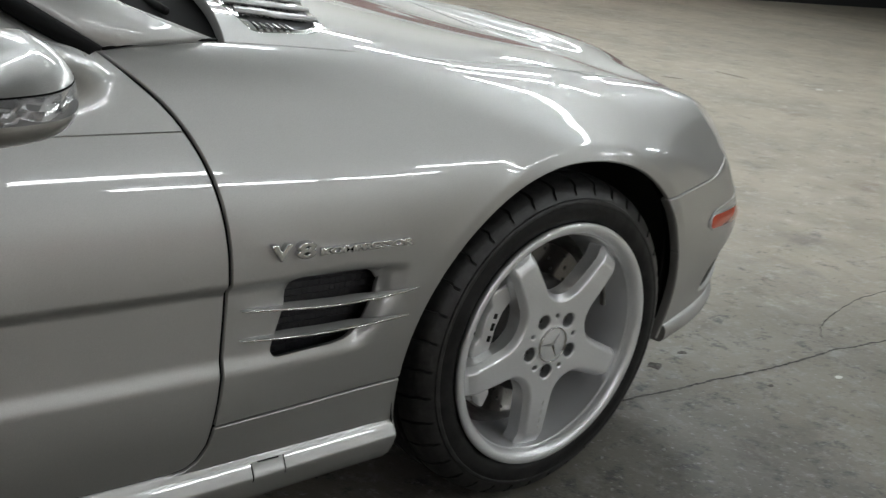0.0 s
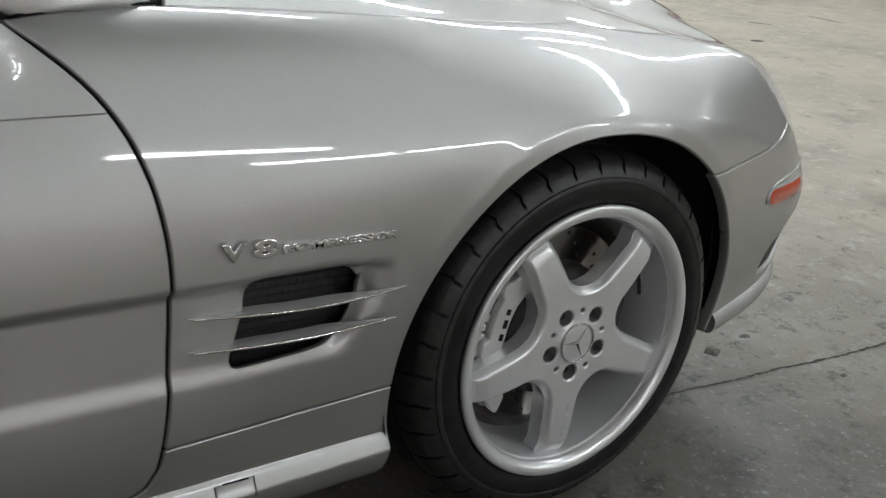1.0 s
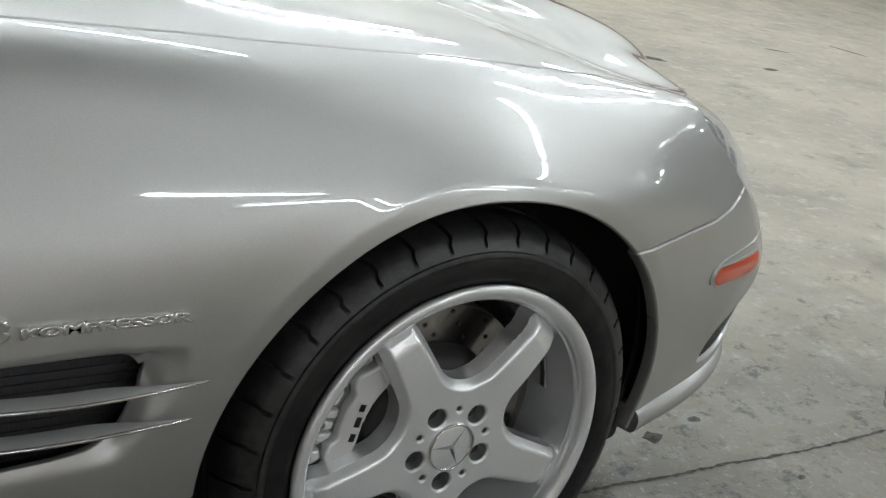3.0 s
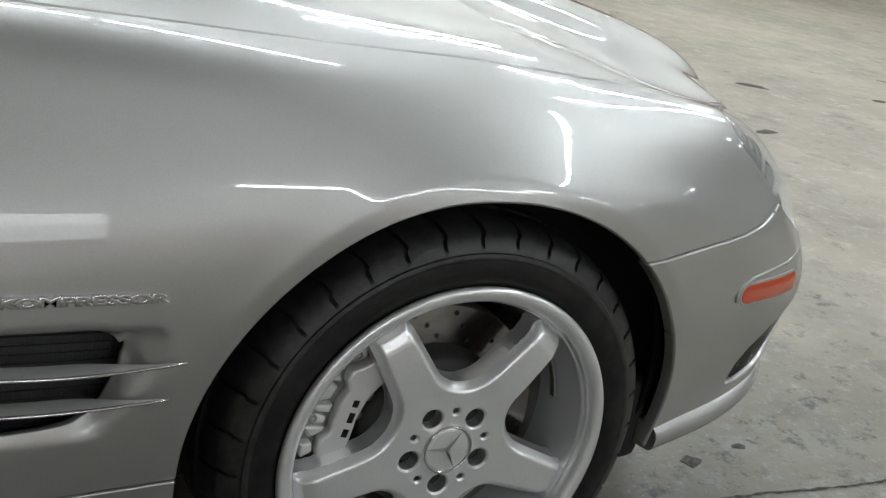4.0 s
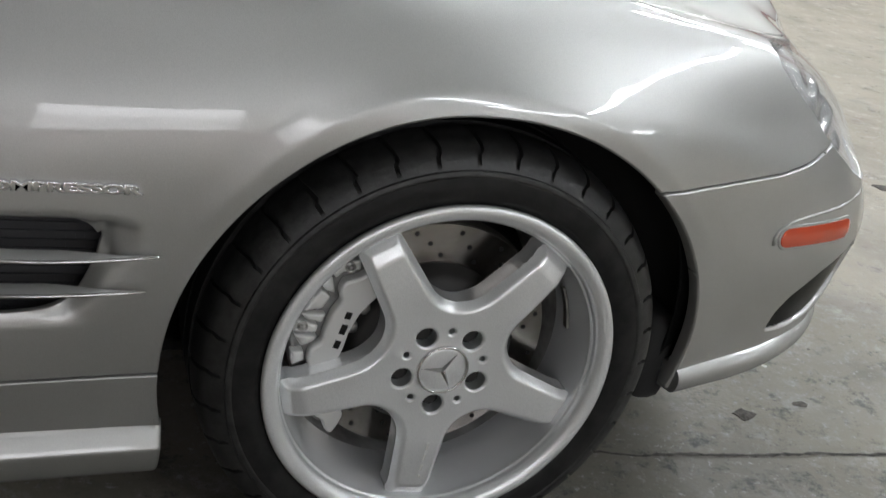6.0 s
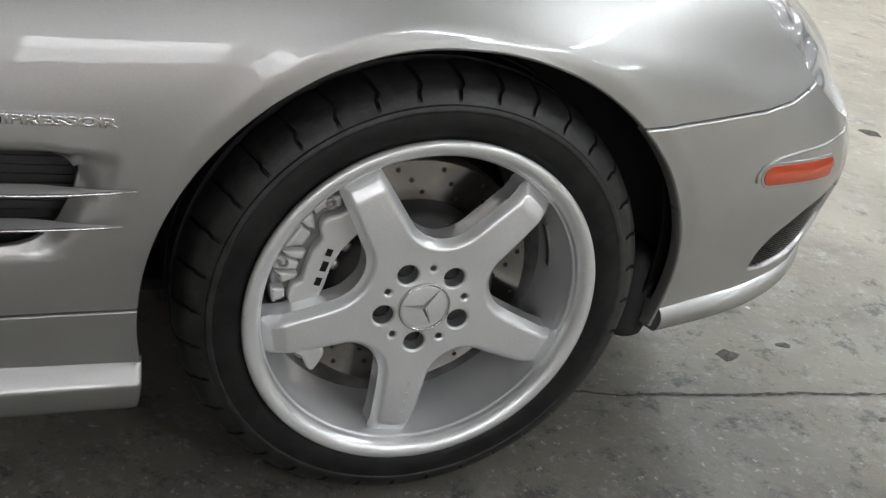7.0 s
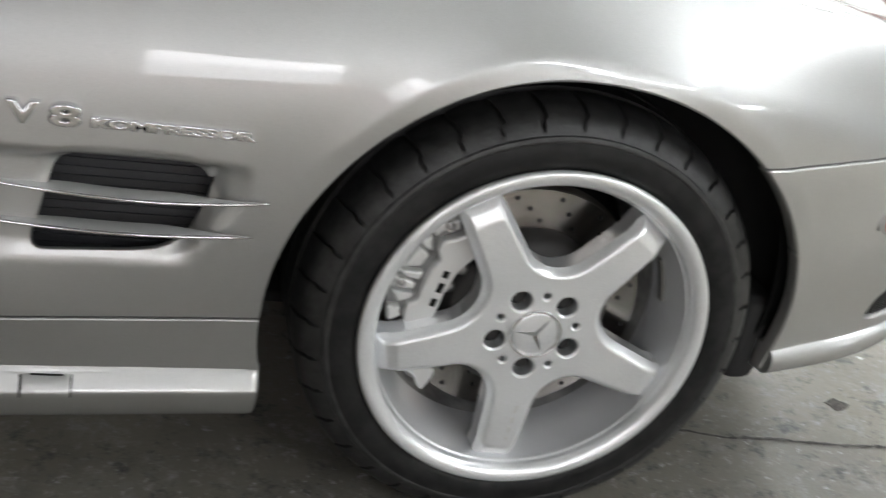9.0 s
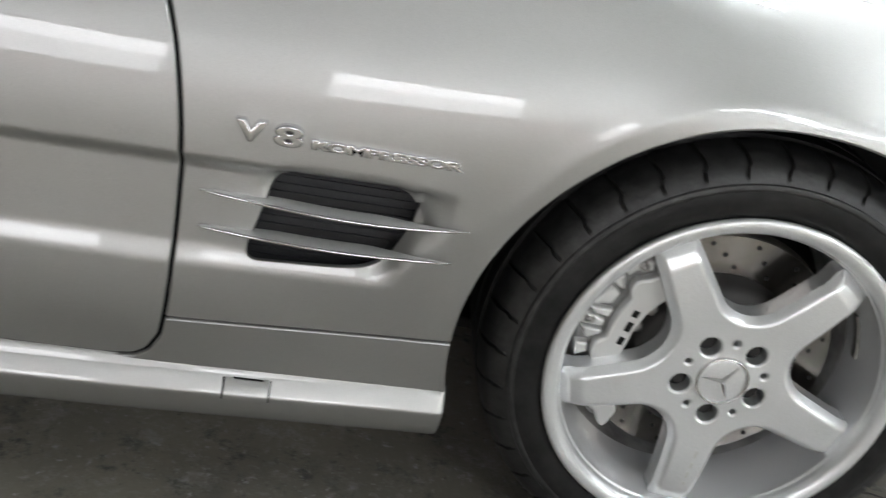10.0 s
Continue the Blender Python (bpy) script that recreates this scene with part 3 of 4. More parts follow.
DOOR_GAP = .0046

seam_z = np.interp(BX, [-.75, -.38, -.2, .2, .26, .38, .5, .56, .60, .64, .68, .9], [.320, .327, .33, .60, .603, .605, .609, .617, .630, .648, .668, .70])
door_d = outside(BX, BZ, DOOR)
lamp_d = outside(BW, BV, LAMP)
arch_f, arch_r = arch(BX, BZ), arch(BX, BZ, -2.56)
front = BX + .1
hood_back = BX - (-.70 + .40 * (BY - .11) - .22 * (BY - .11) ** 2)

fender = [door_d - DOOR_GAP, arch_f, BZ - seam_z - .0046, VSEAM - BV - GAP, lamp_d - GAP, outside(BX, BZ, VENT), BX + .935]
for side in ("right", "left"):
    made = panel(SHEET, NORMALS, fender, .009, .0026)
    put("front_fender", panel_mesh("front_fender", made, paint, side), car)
    made = panel(SHEET, NORMALS, [-door_d - DOOR_GAP, .7715 - BZ], .009, .0026)
    put("door_skin", panel_mesh("door_skin", made, paint, side), car)
    bulge = .0016 + .055 * np.exp(-((BX + 1.005) / .062) ** 2 - ((BZ - .848) / .023) ** 2)
    made = panel(SHEET + NORMALS * bulge[..., None], NORMALS, [-door_d - DOOR_GAP, BZ - .7735, BX + 1.12, .886 - BZ], .01)
    put("mirror_base", panel_mesh("mirror_base", made, paint, side), car)
    made = panel(SHEET, NORMALS, [door_d - DOOR_GAP, arch_f, seam_z - BZ - GAP * .6, -.1 - BX, BX + 1.9, BZ - .240], .008, .0018)
    put("rocker_panel", panel_mesh("rocker_panel", made, paint, side), car)
    made = panel(SHEET, NORMALS, [door_d - DOOR_GAP, arch_r, -1.2 - BX, VSEAM - BV, BZ - .215], .02)
    put("rear_fender", panel_mesh("rear_fender", made, paint, side), car)
made = panel(SHEET, NORMALS, [seam_z - BZ - GAP * .6, arch_f, front, lamp_d - GAP, outside(BX, BZ, FOG), BZ - .252], .02, .003)
put("front_bumper", panel_mesh("front_bumper", made, paint, "both"), car)
made = panel(SHEET, NORMALS, [BV - VSEAM - GAP, hood_back], .02)
put("hood", panel_mesh("hood", made, paint, "both"), car)
made = panel(SHEET, NORMALS, [BV - VSEAM - GAP, -1.95 - BX], .02)
put("boot_lid", panel_mesh("boot_lid", made, paint, "both"), car)
for side in ("right", "left"):
    made = panel(SHEET, NORMALS, [-lamp_d - GAP], .004)
    ob = put("headlamp", panel_mesh("headlamp", made, glass, side), car, "clear glass headlamp")
    facet = .0016 * np.sin(BV * 75 + 3 * np.sin(BW * 24)) + .0010 * np.sin(BW * 60)
    made = panel(SHEET - NORMALS * (.014 + facet)[..., None], NORMALS, [.012 - lamp_d], .003)
    put("reflector", panel_mesh("reflector", made, reflector, side), ob, "bright silver lamp bowl")

# black strips sunk in the gaps, their shade given as colour
def gap_strip(d, more=(), half=.009, deep=.0048):
    made = panel(SHEET - NORMALS * deep, NORMALS, [half - d, d + half] + list(more), .002, .0005)
    for piece in islands(*made):
        for side in ("right", "left"):
            put("gap_shade", panel_mesh("gap_shade", piece, seal, side), car, "black strip standing in for the shade in a panel gap")


gap_strip(door_d, [.90 - BZ, BX + 1.9])
gap_strip(BZ - seam_z, [-.1 - BX, BX + .752, arch_f - .006], .008)
gap_strip(BZ - seam_z, [BX - .1, arch_f - .006, lamp_d - .003, .9 - BX], .008)
gap_strip(BV - VSEAM, [1.2 - BW, BX + .70], .010, .0042)

# rear end closing plate
edge = [tuple(q) for q in SHEET[0]]
n = len(edge)
put("rear_bumper", mesh_of("rear_bumper", edge + [(x, 2 * YC - y, z) for x, y, z in edge], [(i, i + 1, n + i + 1, n + i) for i in range(n - 1)], paint), car)

# dark core behind the gaps
core_w, core_v = np.r_[np.arange(-3.4, 1.5, .05), X0 + YC * math.pi / 2], np.r_[np.arange(0, .8, .03), .8, .95, 1.1, 1.3, 1.55]
core = body(core_w, core_v)
cn = np.cross(np.gradient(core, axis=0), np.gradient(core, axis=1))
cn /= np.linalg.norm(cn, axis=-1, keepdims=True) + 1e-12
cn[:, -1] = (0, 0, 1)
core = core - cn * .034
cx, cz = core[..., 0], core[..., 2]
CW, CV = core_w[:, None] + 0 * cx, core_v[None, :] + 0 * cx
made = panel(core, cn, [np.hypot(cx, cz - ARCH_Z) - .39, np.hypot(cx + 2.56, cz - ARCH_Z) - .39, outside(CW, CV, LAMP) - .03, outside(cx, cz, [(-.70, .37), (-.42, .37), (-.42, .57), (-.70, .57)])], .004)
put("inner_shell", panel_mesh("inner_shell", made, seal, "both"), car, "black inner shell behind the panels")

# wheel wells
def wheel_well(at, side):
    verts, faces = [], []
    steps = 40
    for k in range(steps + 1):
        a = radians(-6 + 200 * k / steps)
        lead = max(0, math.cos(a))
        r = .386 + .030 * lead ** 5
        verts += [(at + r * math.cos(a), y, ARCH_Z + r * math.sin(a)) for y in (.0 + .065 * lead ** 2, .13, .30)] + [(at, .32, ARCH_Z)]
    for k in range(steps):
        for j in range(3):
            faces.append((k * 4 + j, k * 4 + j + 1, k * 4 + 5 + j, k * 4 + 4 + j))
    if side == "left":
        verts, faces = mirrored(verts, faces)
    put("wheel_well", mesh_of("wheel_well", verts, faces, liner), car, "matt black wheel arch liner")


for at in (0.0, -2.56):
    for side in ("right", "left"):
        wheel_well(at, side)

for side in ("right", "left"):
    bm = box((.060, .150, .150), .022, 3, at=(.388, .150, .283))
    if side == "left":
        bmesh.ops.translate(bm, vec=(0, 2 * YC - .30, 0), verts=bm.verts)
    part("air_deflector", bm, liner, car, "black rubber air deflector")
part("underbody", box((3.6, 1.16, .02), .004, at=(-1.35, YC, .19)), liner, car, "black underbody")

# side skirt
SKIRT = [(.006, .247), (.0, .2425), (-.0012, .2410), (-.0028, .2390), (-.0042, .2368), (-.0147, .2190), (-.0157, .2166), (-.0157, .2142), (-.0146, .2090), (-.0095, .1920), (-.0025, .1775), (.0065, .1660), (.0200, .1580), (.050, .1545), (.09, .156)]
ROCKER_X = np.linspace(-2.2, -.3, 12)
ROCKER_Y = [float(np.interp(.243, BZ[k, :80], BY[k, :80])) for k in (int(np.argmin(np.abs(ws - x))) for x in ROCKER_X)]


def skirt_section(x):
    """The skirt's (y, z) at x: it leaves the rocker, slopes out and turns under."""
    y0 = float(np.interp(x, ROCKER_X, ROCKER_Y))
    return [(y0 + y, z + (.018 * (x + .38) if z < .2420 else 0)) for y, z in SKIRT]


for side in ("right", "left"):
    v, f, m = [], [], len(SKIRT)
    xs = [-2.19 + .0302 * k for k in range(60)] + [-.378, -.372, -.3685, -.367]
    for i, x in enumerate(xs):
        shrink = (0, 0, 0, .0008, .0025, .006)[max(0, i - len(xs) + 6)]
        v += [(x, y + shrink, z) for y, z in skirt_section(x)]
    f = [(i * m + j, i * m + m + j, i * m + m + j + 1, i * m + j + 1) for i in range(len(xs) - 1) for j in range(m - 1)]
    f.append(tuple(range((len(xs) - 1) * m, len(xs) * m)))
    if side == "left":
        v, f = mirrored(v, f)
    me = mesh_of("side_skirt", v, f, paint)
    me.set_sharp_from_angle(angle=radians(50))
    put("side_skirt", me, car)

# ---- wheels ----
HUB = Vector((0, 0, .327))
SPOKE = -94.0


def tyre_mesh():
    profile = [(.236, .018), (.243, .002), (.2490, -.0060), (.2540, -.0100), (.261, -.0130), (.270, -.0142), (.279, -.0132), (.2862, -.0112), (.2878, -.0121), (.2900, -.0121), (.2945, -.0102), (.2956, -.0076), (.300, -.0056), (.306, -.0026), (.3120, .0012), (.3175, .0058), (.3222, .0115), (.3258, .0190), (.3286, .0300), (.3304, .044),
               (.3312, .058), (.3245, .060), (.3245, .071), (.3316, .073), (.3322, .110), (.3252, .111), (.3252, .119), (.3322, .120), (.3316, .170), (.3245, .171), (.3245, .179), (.3313, .180), (.3300, .21), (.322, .235), (.29, .250), (.25, .235), (.236, .22)]
    blocks, cuts = 36, (0.0, .042, .050, .145, .153, .30, .45, .60, .75, .90)
    verts, faces, n = [], [], len(profile)
    angles = [(b, c) for b in range(blocks) for c in cuts]
    for b, c in angles:
        for r, y in profile:
            a = 2 * math.pi * (b + c + (y - .03) * 3.0 * (1 if y > .004 else 0)) / blocks
            if c in (.050, .145) and r > .3045 and y < .059:
                deep = .0085 * min(1, (r - .300) / .014)
                r, y = r - deep * .75, y + deep * max(0, .7 - y * 16)
            x, z = r * math.cos(a), r * math.sin(a)
            verts.append((x, y, max(z, -.327)))
    for k in range(len(angles)):
        for j in range(n - 1):
            a, q = k * n + j, (k + 1) % len(angles) * n + j
            faces.append((a, a + 1, q + 1, q))
    me = mesh_of("tyre", verts, faces, rubber)
    me.set_sharp_from_angle(angle=radians(40))
    me.materials.append(worn_rubber)
    for q in me.polygons:
        if math.hypot(q.center.x, q.center.z) > .2868 and q.center.y < .06:
            q.material_index = 1
    return me


def rim_mesh():
    profile = [(.226, .030), (.236, .006), (.2455, -.004), (.2492, -.0095), (.2494, -.0130), (.2480, -.0162), (.2450, -.0178), (.2408, -.0180), (.2360, -.0168), (.2318, -.0145), (.2282, -.0112), (.2258, -.0075), (.2247, -.0040), (.2243, -.0010), (.2232, .0006), (.2220, .0014), (.2212, .0030), (.2206, .012)]
    v, f = lathe(profile, 128)
    return mesh_of("wheel", v, f, alloy)


def barrel_mesh():
    profile = [(.2216, .0020), (.2208, .0080), (.2200, .0140), (.2184, .022), (.2164, .034), (.2142, .047), (.2128, .056), (.2116, .068), (.2102, .082), (.2090, .098)]
    v, f = lathe(profile, 128)
    return mesh_of("barrel", v, f, alloy_dull)


def star_loops():
    """Outline of the five-spoke centre with its bolt and drain holes: tapering arms joined by round valleys."""
    tip_a, tip_b, taper = .2195, .0300, .062
    lean = math.atan(taper)
    corner_a = (tip_b + taper * tip_a) / (math.tan(radians(36)) + taper)
    corner = corner_a / math.cos(radians(36))
    wide = radians(36) + lean
    valley = .0985
    mid = (valley - corner * math.sin(wide)) / (1 - math.sin(wide))
    rad_v = mid - valley
    outline = []
    for k in range(5):
        turn_k = radians(SPOKE + 72 * k)
        right = [(a, -(tip_b + taper * (tip_a - a))) for a in np.linspace(.130, tip_a, 26)]
        right = [q for q in right if q[0] < tip_a - .009]
        nose = [(tip_a - .009 + .009 * math.sin(g), -tip_b + .009 - .009 * math.cos(g)) for g in np.linspace(0, math.pi / 2, 6)]
        arm = right + nose + [(a, -b) for a, b in reversed(nose)] + [(a, -b) for a, b in reversed(right)]
        cx, cy = mid * math.cos(radians(36)), mid * math.sin(radians(36))
        start, end = -math.pi / 2 - lean, radians(36 * 2) + math.pi / 2 + lean - 2 * math.pi
        arc = [(cx + rad_v * math.cos(g), cy + rad_v * math.sin(g)) for g in np.linspace(start, end, 26)[1:-1]]
        for a, b in arm + [q for q in arc if math.hypot(*q) < .1345]:
            c, s = math.cos(turn_k), math.sin(turn_k)
            outline.append((a * c - b * s, a * s + b * c))
    holes = []
    for k in range(5):
        for r, ang, rad, steps in ((.0572, SPOKE + 72 * k, .0146, 28), (.0585, SPOKE + 36 + 72 * k, .0046, 14)):
            cx, cy = r * math.cos(radians(ang)), r * math.sin(radians(ang))
            holes.append([(cx + rad * math.cos(2 * math.pi * i / steps), cy + rad * math.sin(2 * math.pi * i / steps)) for i in range(steps)])
    return [outline] + holes


WHEEL_FACE = Matrix.Rotation(radians(90), 4, "X")     # x, y of a flat shape to x, z; its front to -y


def build_wheel():
    wheel = put("wheel", rim_mesh(), car, "five-spoke silver alloy wheel")
    put("barrel", barrel_mesh(), wheel, "dull silver rim barrel")
    v, f = lathe([(.2092, .0975), (.205, .12), (.200, .20), (.214, .225), (.214, .23)], 96)
    put("inner_barrel", mesh_of("inner_barrel", v, f, deep_barrel), wheel, "inner rim barrel in darker grey")
    loops = star_loops()
    rr, aa = np.r_[np.arange(.030, .120, .0016), np.arange(.120, .2215, .0016)], np.radians(np.linspace(0, 360, 401))
    gx, gz = rr[:, None] * np.cos(aa)[None], rr[:, None] * np.sin(aa)[None]
    rad = rr[:, None] + 0 * gx
    edge_d = -outside(gx, gz, loops[0])
    fields = [edge_d] + [outside(gx, gz, h) for h in loops[1:]] + [.2205 - rad]
    hole_d = np.min(fields[1:-1], 0)
    c = np.clip(edge_d / .0125, 0, 1)
    y = -.004 - .004 * smooth(.07, .15, rad) + .0140 * (1 - c) ** 1.7 + .0095 * smooth(.188, .2195, rad) + .0030 * (1 - np.clip(hole_d / .0030, 0, 1)) ** 2
    flat = np.stack([gx, y, gz], -1)
    nrm = np.cross(np.gradient(flat, axis=1), np.gradient(flat, axis=0))
    nrm /= np.linalg.norm(nrm, axis=-1, keepdims=True) + 1e-12
    nrm *= np.where(nrm[..., 1:2] > 0, -1, 1)
    drop = np.zeros_like(nrm)
    drop[..., 1] = -1
    verts, faces, sharp = panel(np.swapaxes(flat, 0, 1), np.swapaxes(drop, 0, 1), [q.T for q in fields], .030, .0006)
    me = panel_mesh("spokes", (verts, faces, sharp), alloy)
    put("spokes", me, wheel)
    v, f = [], []
    for k in range(9):
        a = radians(8 + 2.4 * k)
        v += [(r * math.cos(a), y, r * math.sin(a)) for r, y in ((.2112, .055), (.2076, .056), (.2070, .066), (.2106, .068))]
    f = [(4 * k + j, 4 * k + 4 + j, 4 * k + 4 + (j + 1) % 4, 4 * k + (j + 1) % 4) for k in range(8) for j in range(4)] + [(0, 1, 2, 3), (35, 34, 33, 32)]
    put("balance_weight", mesh_of("balance_weight", v, f, steel, True), wheel, "grey strip of balance weights")
    put("tyre", tyre_mesh(), wheel, "worn black low-profile tyre")
    v, f = lathe([(.0, .018), (.068, .018), (.078, .03), (.078, .07)], 48)
    put("hub", mesh_of("hub", v, f, hole_dark), wheel, "dark hub behind the bolt holes")
    for k in range(5):
        a = radians(SPOKE + 72 * k)
        bm = bmesh.new()
        bmesh.ops.create_cone(bm, cap_ends=True, segments=6, radius1=.0085, radius2=.0085, depth=.012)
        bmesh.ops.rotate(bm, matrix=Matrix.Rotation(radians(90), 3, "X"), verts=bm.verts)
        bmesh.ops.translate(bm, vec=(.0572 * math.cos(a), .016, .0572 * math.sin(a)), verts=bm.verts)
        part("wheel_bolt", bm, rust, wheel, smooth_faces=False)
    v, f = lathe([(.0, -.0065), (.030, -.0062), (.0335, -.0055), (.0338, -.004)], 48)
    cap = put("centre_cap", mesh_of("centre_cap", v, f, alloy), wheel, "silver centre cap with a chrome ring")
    v, f = lathe([(.0335, -.002), (.0340, -.0080), (.0355, -.0088), (.0370, -.0080), (.0375, -.002)], 64)
    put("ring", mesh_of("ring", v, f, chrome), cap, "chrome ring")
    for k in range(3):
        a = radians(60 + 120 * k - 4)
        tip, u = Vector((math.cos(a), 0, math.sin(a))), Vector((-math.sin(a), 0, math.cos(a)))
        vv = [tip * .034 + Vector((0, -.0066, 0)), u * .0036 + tip * .002 + Vector((0, -.0066, 0)), tip * .006 + Vector((0, -.0095, 0)), -u * .0036 + tip * .002 + Vector((0, -.0066, 0)), Vector((0, -.0098, 0))]
        put("emblem_bar", mesh_of("emblem_bar", vv, [(0, 2, 1), (0, 3, 2), (1, 2, 4), (2, 3, 4)], chrome, True), cap, "plain chrome bar")
    # engraved marks: their glint is put into the white of the bars
    for k, (r, l) in enumerate(((.124, .012), (.143, .009), (.160, .010), (.175, .004))):
        a = radians(SPOKE)
        at = Vector((math.cos(a), 0, math.sin(a))) * r + Vector((-math.sin(a), 0, math.cos(a))) * .007
        part("engraved_bar", box((l, .0010, .0035), 0), white_enamel, wheel, "plain bar, white for the glint of engraving", False, Matrix.Translation(at + Vector((0, -.0092, 0))) @ Matrix.Rotation(-a, 4, "Y"))
    return wheel


wheel = build_wheel()
wheel.matrix_world = Matrix.Translation(HUB)
for x, y, turn in ((-2.56, 0, 0), (0, 2 * YC, 180), (-2.56, 2 * YC, 180)):
    copy_thing(wheel, pose(x, y, HUB.z, 0, 0, turn))


def build_brake():
    v, f = lathe([(.02, .040), (.078, .042), (.086, .048), (.090, .075), (.095, .080), (.179, .080), (.181, .083), (.181, .108), (.09, .11)], 96)
    disc = put("brake_disc", mesh_of("brake_disc", v, f, disc_steel), car, "drilled steel brake disc", Matrix.Translation(HUB))
    disc.data.set_sharp_from_angle(angle=radians(40))
    hv, hf = lathe([(.0, .0), (.0035, .0)], 10)
    hole = mesh_of("drill_hole", hv, hf, hole_dark, True)
    for k in range(16):
        for j, r in enumerate((.132, .150, .168)):
            a = 2 * math.pi * (k + j * .3) / 16
            ob = put("drill_hole", hole, disc)
            ob.matrix_local = Matrix.Translation((r * math.cos(a), .0792, r * math.sin(a)))
    v, f = lathe([(.02, .036), (.098, .037), (.112, .042), (.119, .050), (.1215, .0785)], 64)
    put("disc_hat", mesh_of("disc_hat", v, f, rust), disc, "dark cast disc hat")
    # caliper: cast body round the disc's rear edge, a smooth outer face and cast ribs between it and the rim
    def slab_of(name, loop, front, thick, bevel, mat, parent, label="", corner=.004):
        ob = outline_solid(name, [rounded(loop, corner, 3)], thick, bevel, mat, parent, label)
        ob.data.transform(Matrix.Translation((0, front + thick / 2, 0)) @ WHEEL_FACE)
        return ob

    cal = slab_of("caliper", [(-.104, .100), (-.124, .148), (-.152, .142), (-.180, .112), (-.200, .066), (-.205, .030), (-.198, -.02), (-.176, -.085), (-.146, -.120), (-.118, -.104), (-.122, -.080), (-.145, -.02), (-.128, .04)], .046, .040, .005, caliper_shade, car, "silver multi-piston brake caliper", .012)
    cal.location = HUB
    slab_of("outer_face", [(-.094, .098), (-.112, .132), (-.126, .122), (-.146, .116), (-.151, .100), (-.145, .086), (-.156, .068), (-.163, .040), (-.164, .024), (-.178, .016), (-.181, -.004), (-.172, -.030), (-.166, -.066), (-.164, -.090), (-.149, -.099), (-.143, -.116), (-.133, -.123), (-.126, -.110), (-.119, -.092), (-.127, -.078), (-.136, -.052), (-.142, -.010), (-.134, .014), (-.129, .042), (-.116, .072)], .026, .020, .004, caliper_paint, cal, "smooth outer face with dark lettering bars", .0055)
    ribs = [[(-.162, .128), (-.150, .141), (-.126, .147), (-.125, .131), (-.147, .128), (-.157, .118)], [(-.176, .108), (-.160, .118), (-.154, .095), (-.166, .098)], [(-.194, .070), (-.174, .101), (-.160, .091), (-.169, .073)],
            [(-.196, .065), (-.162, .063), (-.166, .050), (-.187, .054)], [(-.204, .038), (-.203, .058), (-.171, .047), (-.173, .037)], [(-.202, .033), (-.169, .029), (-.172, .022), (-.190, .014)], [(-.204, .008), (-.186, .008), (-.184, -.006), (-.200, -.014)],
            [(-.186, -.030), (-.168, -.050), (-.170, -.066), (-.188, -.052)]]
    for k, loop in enumerate(ribs):
        slab_of("rib", loop, .032 + .003 * (k % 2), .018, .0035, caliper_paint, cal, "", .003)
    for x, z, y in ((-.193, .048, .030), (-.140, .136, .030)):
        v, f = lathe([(0, -.004), (.0036, -.004), (.0040, .0), (.0062, .0), (.0070, -.002), (.0074, .004)], 14)
        put("bleed_screw", mesh_of("bleed_screw", v, f, steel), cal).matrix_local = Matrix.Translation((x, y, z))
    v, f = lathe([(0, -.004), (.006, -.004), (.0085, -.001), (.009, .014)], 18)
    put("pad_pin", mesh_of("pad_pin", v, f, steel), cal).matrix_local = Matrix.Translation((-.104, .052, .062))
    put("pad_pin", bpy.data.objects["pad_pin"].data, cal).matrix_local = Matrix.Translation((-.118, .052, .034))
    for k, (x, z, h) in enumerate(((-.1345, .0665, .0105), (-.1385, .0455, .0150), (-.1440, .0225, .0120))):
        part("lettering_bar", box((.0085, .001, h), 0), gloss_black, cal, "dark bar", False, Matrix.Translation((x, .0257, z)) @ Matrix.Rotation(radians(14), 4, "Y"))
    return disc


build_brake()

# ---- air outlet in the fender ----
bm = box((.26, .01, .19), 0, at=(-.55, .0312, .485))
for k in range(15):
    add(bm, box((.25, .006, .0026), 0, at=(-.55, .026, .404 + .0115 * k)))
for k in range(24):
    add(bm, box((.0024, .005, .17), 0, at=(-.67 + .0105 * k, .0275, .485)))
part("outlet_grille", bm, grille, car, "black mesh behind the air outlet", False)


def fin(x0, x1, z_of, reach_of):
    """A blade that stands out of the outlet, thin at its front edge."""
    verts, faces, n = [], [], 36
    for k in range(n + 1):
        t = k / n
        x = x0 + (x1 - x0) * t
        y, z, r = -.0315 - .0100 * t ** .8 - .005 * math.sin(math.pi * t), z_of(t), reach_of(t)
        s = min(1, .25 + 7 * t, .25 + 9 * (1 - t))
        verts += [(x, y + .0040 * s, z + .0022 * s), (x, y + .0006, z + .0008 * s), (x, y, z), (x, y + .0008, z - .0016 * s), (x, y + r + .003 * s, z + r * .02 - .0035 * s), (x, y + r + .003 * s, z + r * .06 + .0010 * s)]
    for k in range(n):
        for j in range(6):
            a, b = k * 6 + j, k * 6 + (j + 1) % 6
            faces.append((a, b, b + 6, a + 6))
    faces += [(5, 4, 3, 2, 1, 0), tuple(range(n * 6, n * 6 + 6))]
    me = mesh_of("fin", verts, faces, fin_silver)
    me.set_sharp_from_angle(angle=radians(50))
    return me


bell = lambda t: .0010 + .023 * smooth(-.10, .34, t) * (1 - smooth(.62, .98, t))
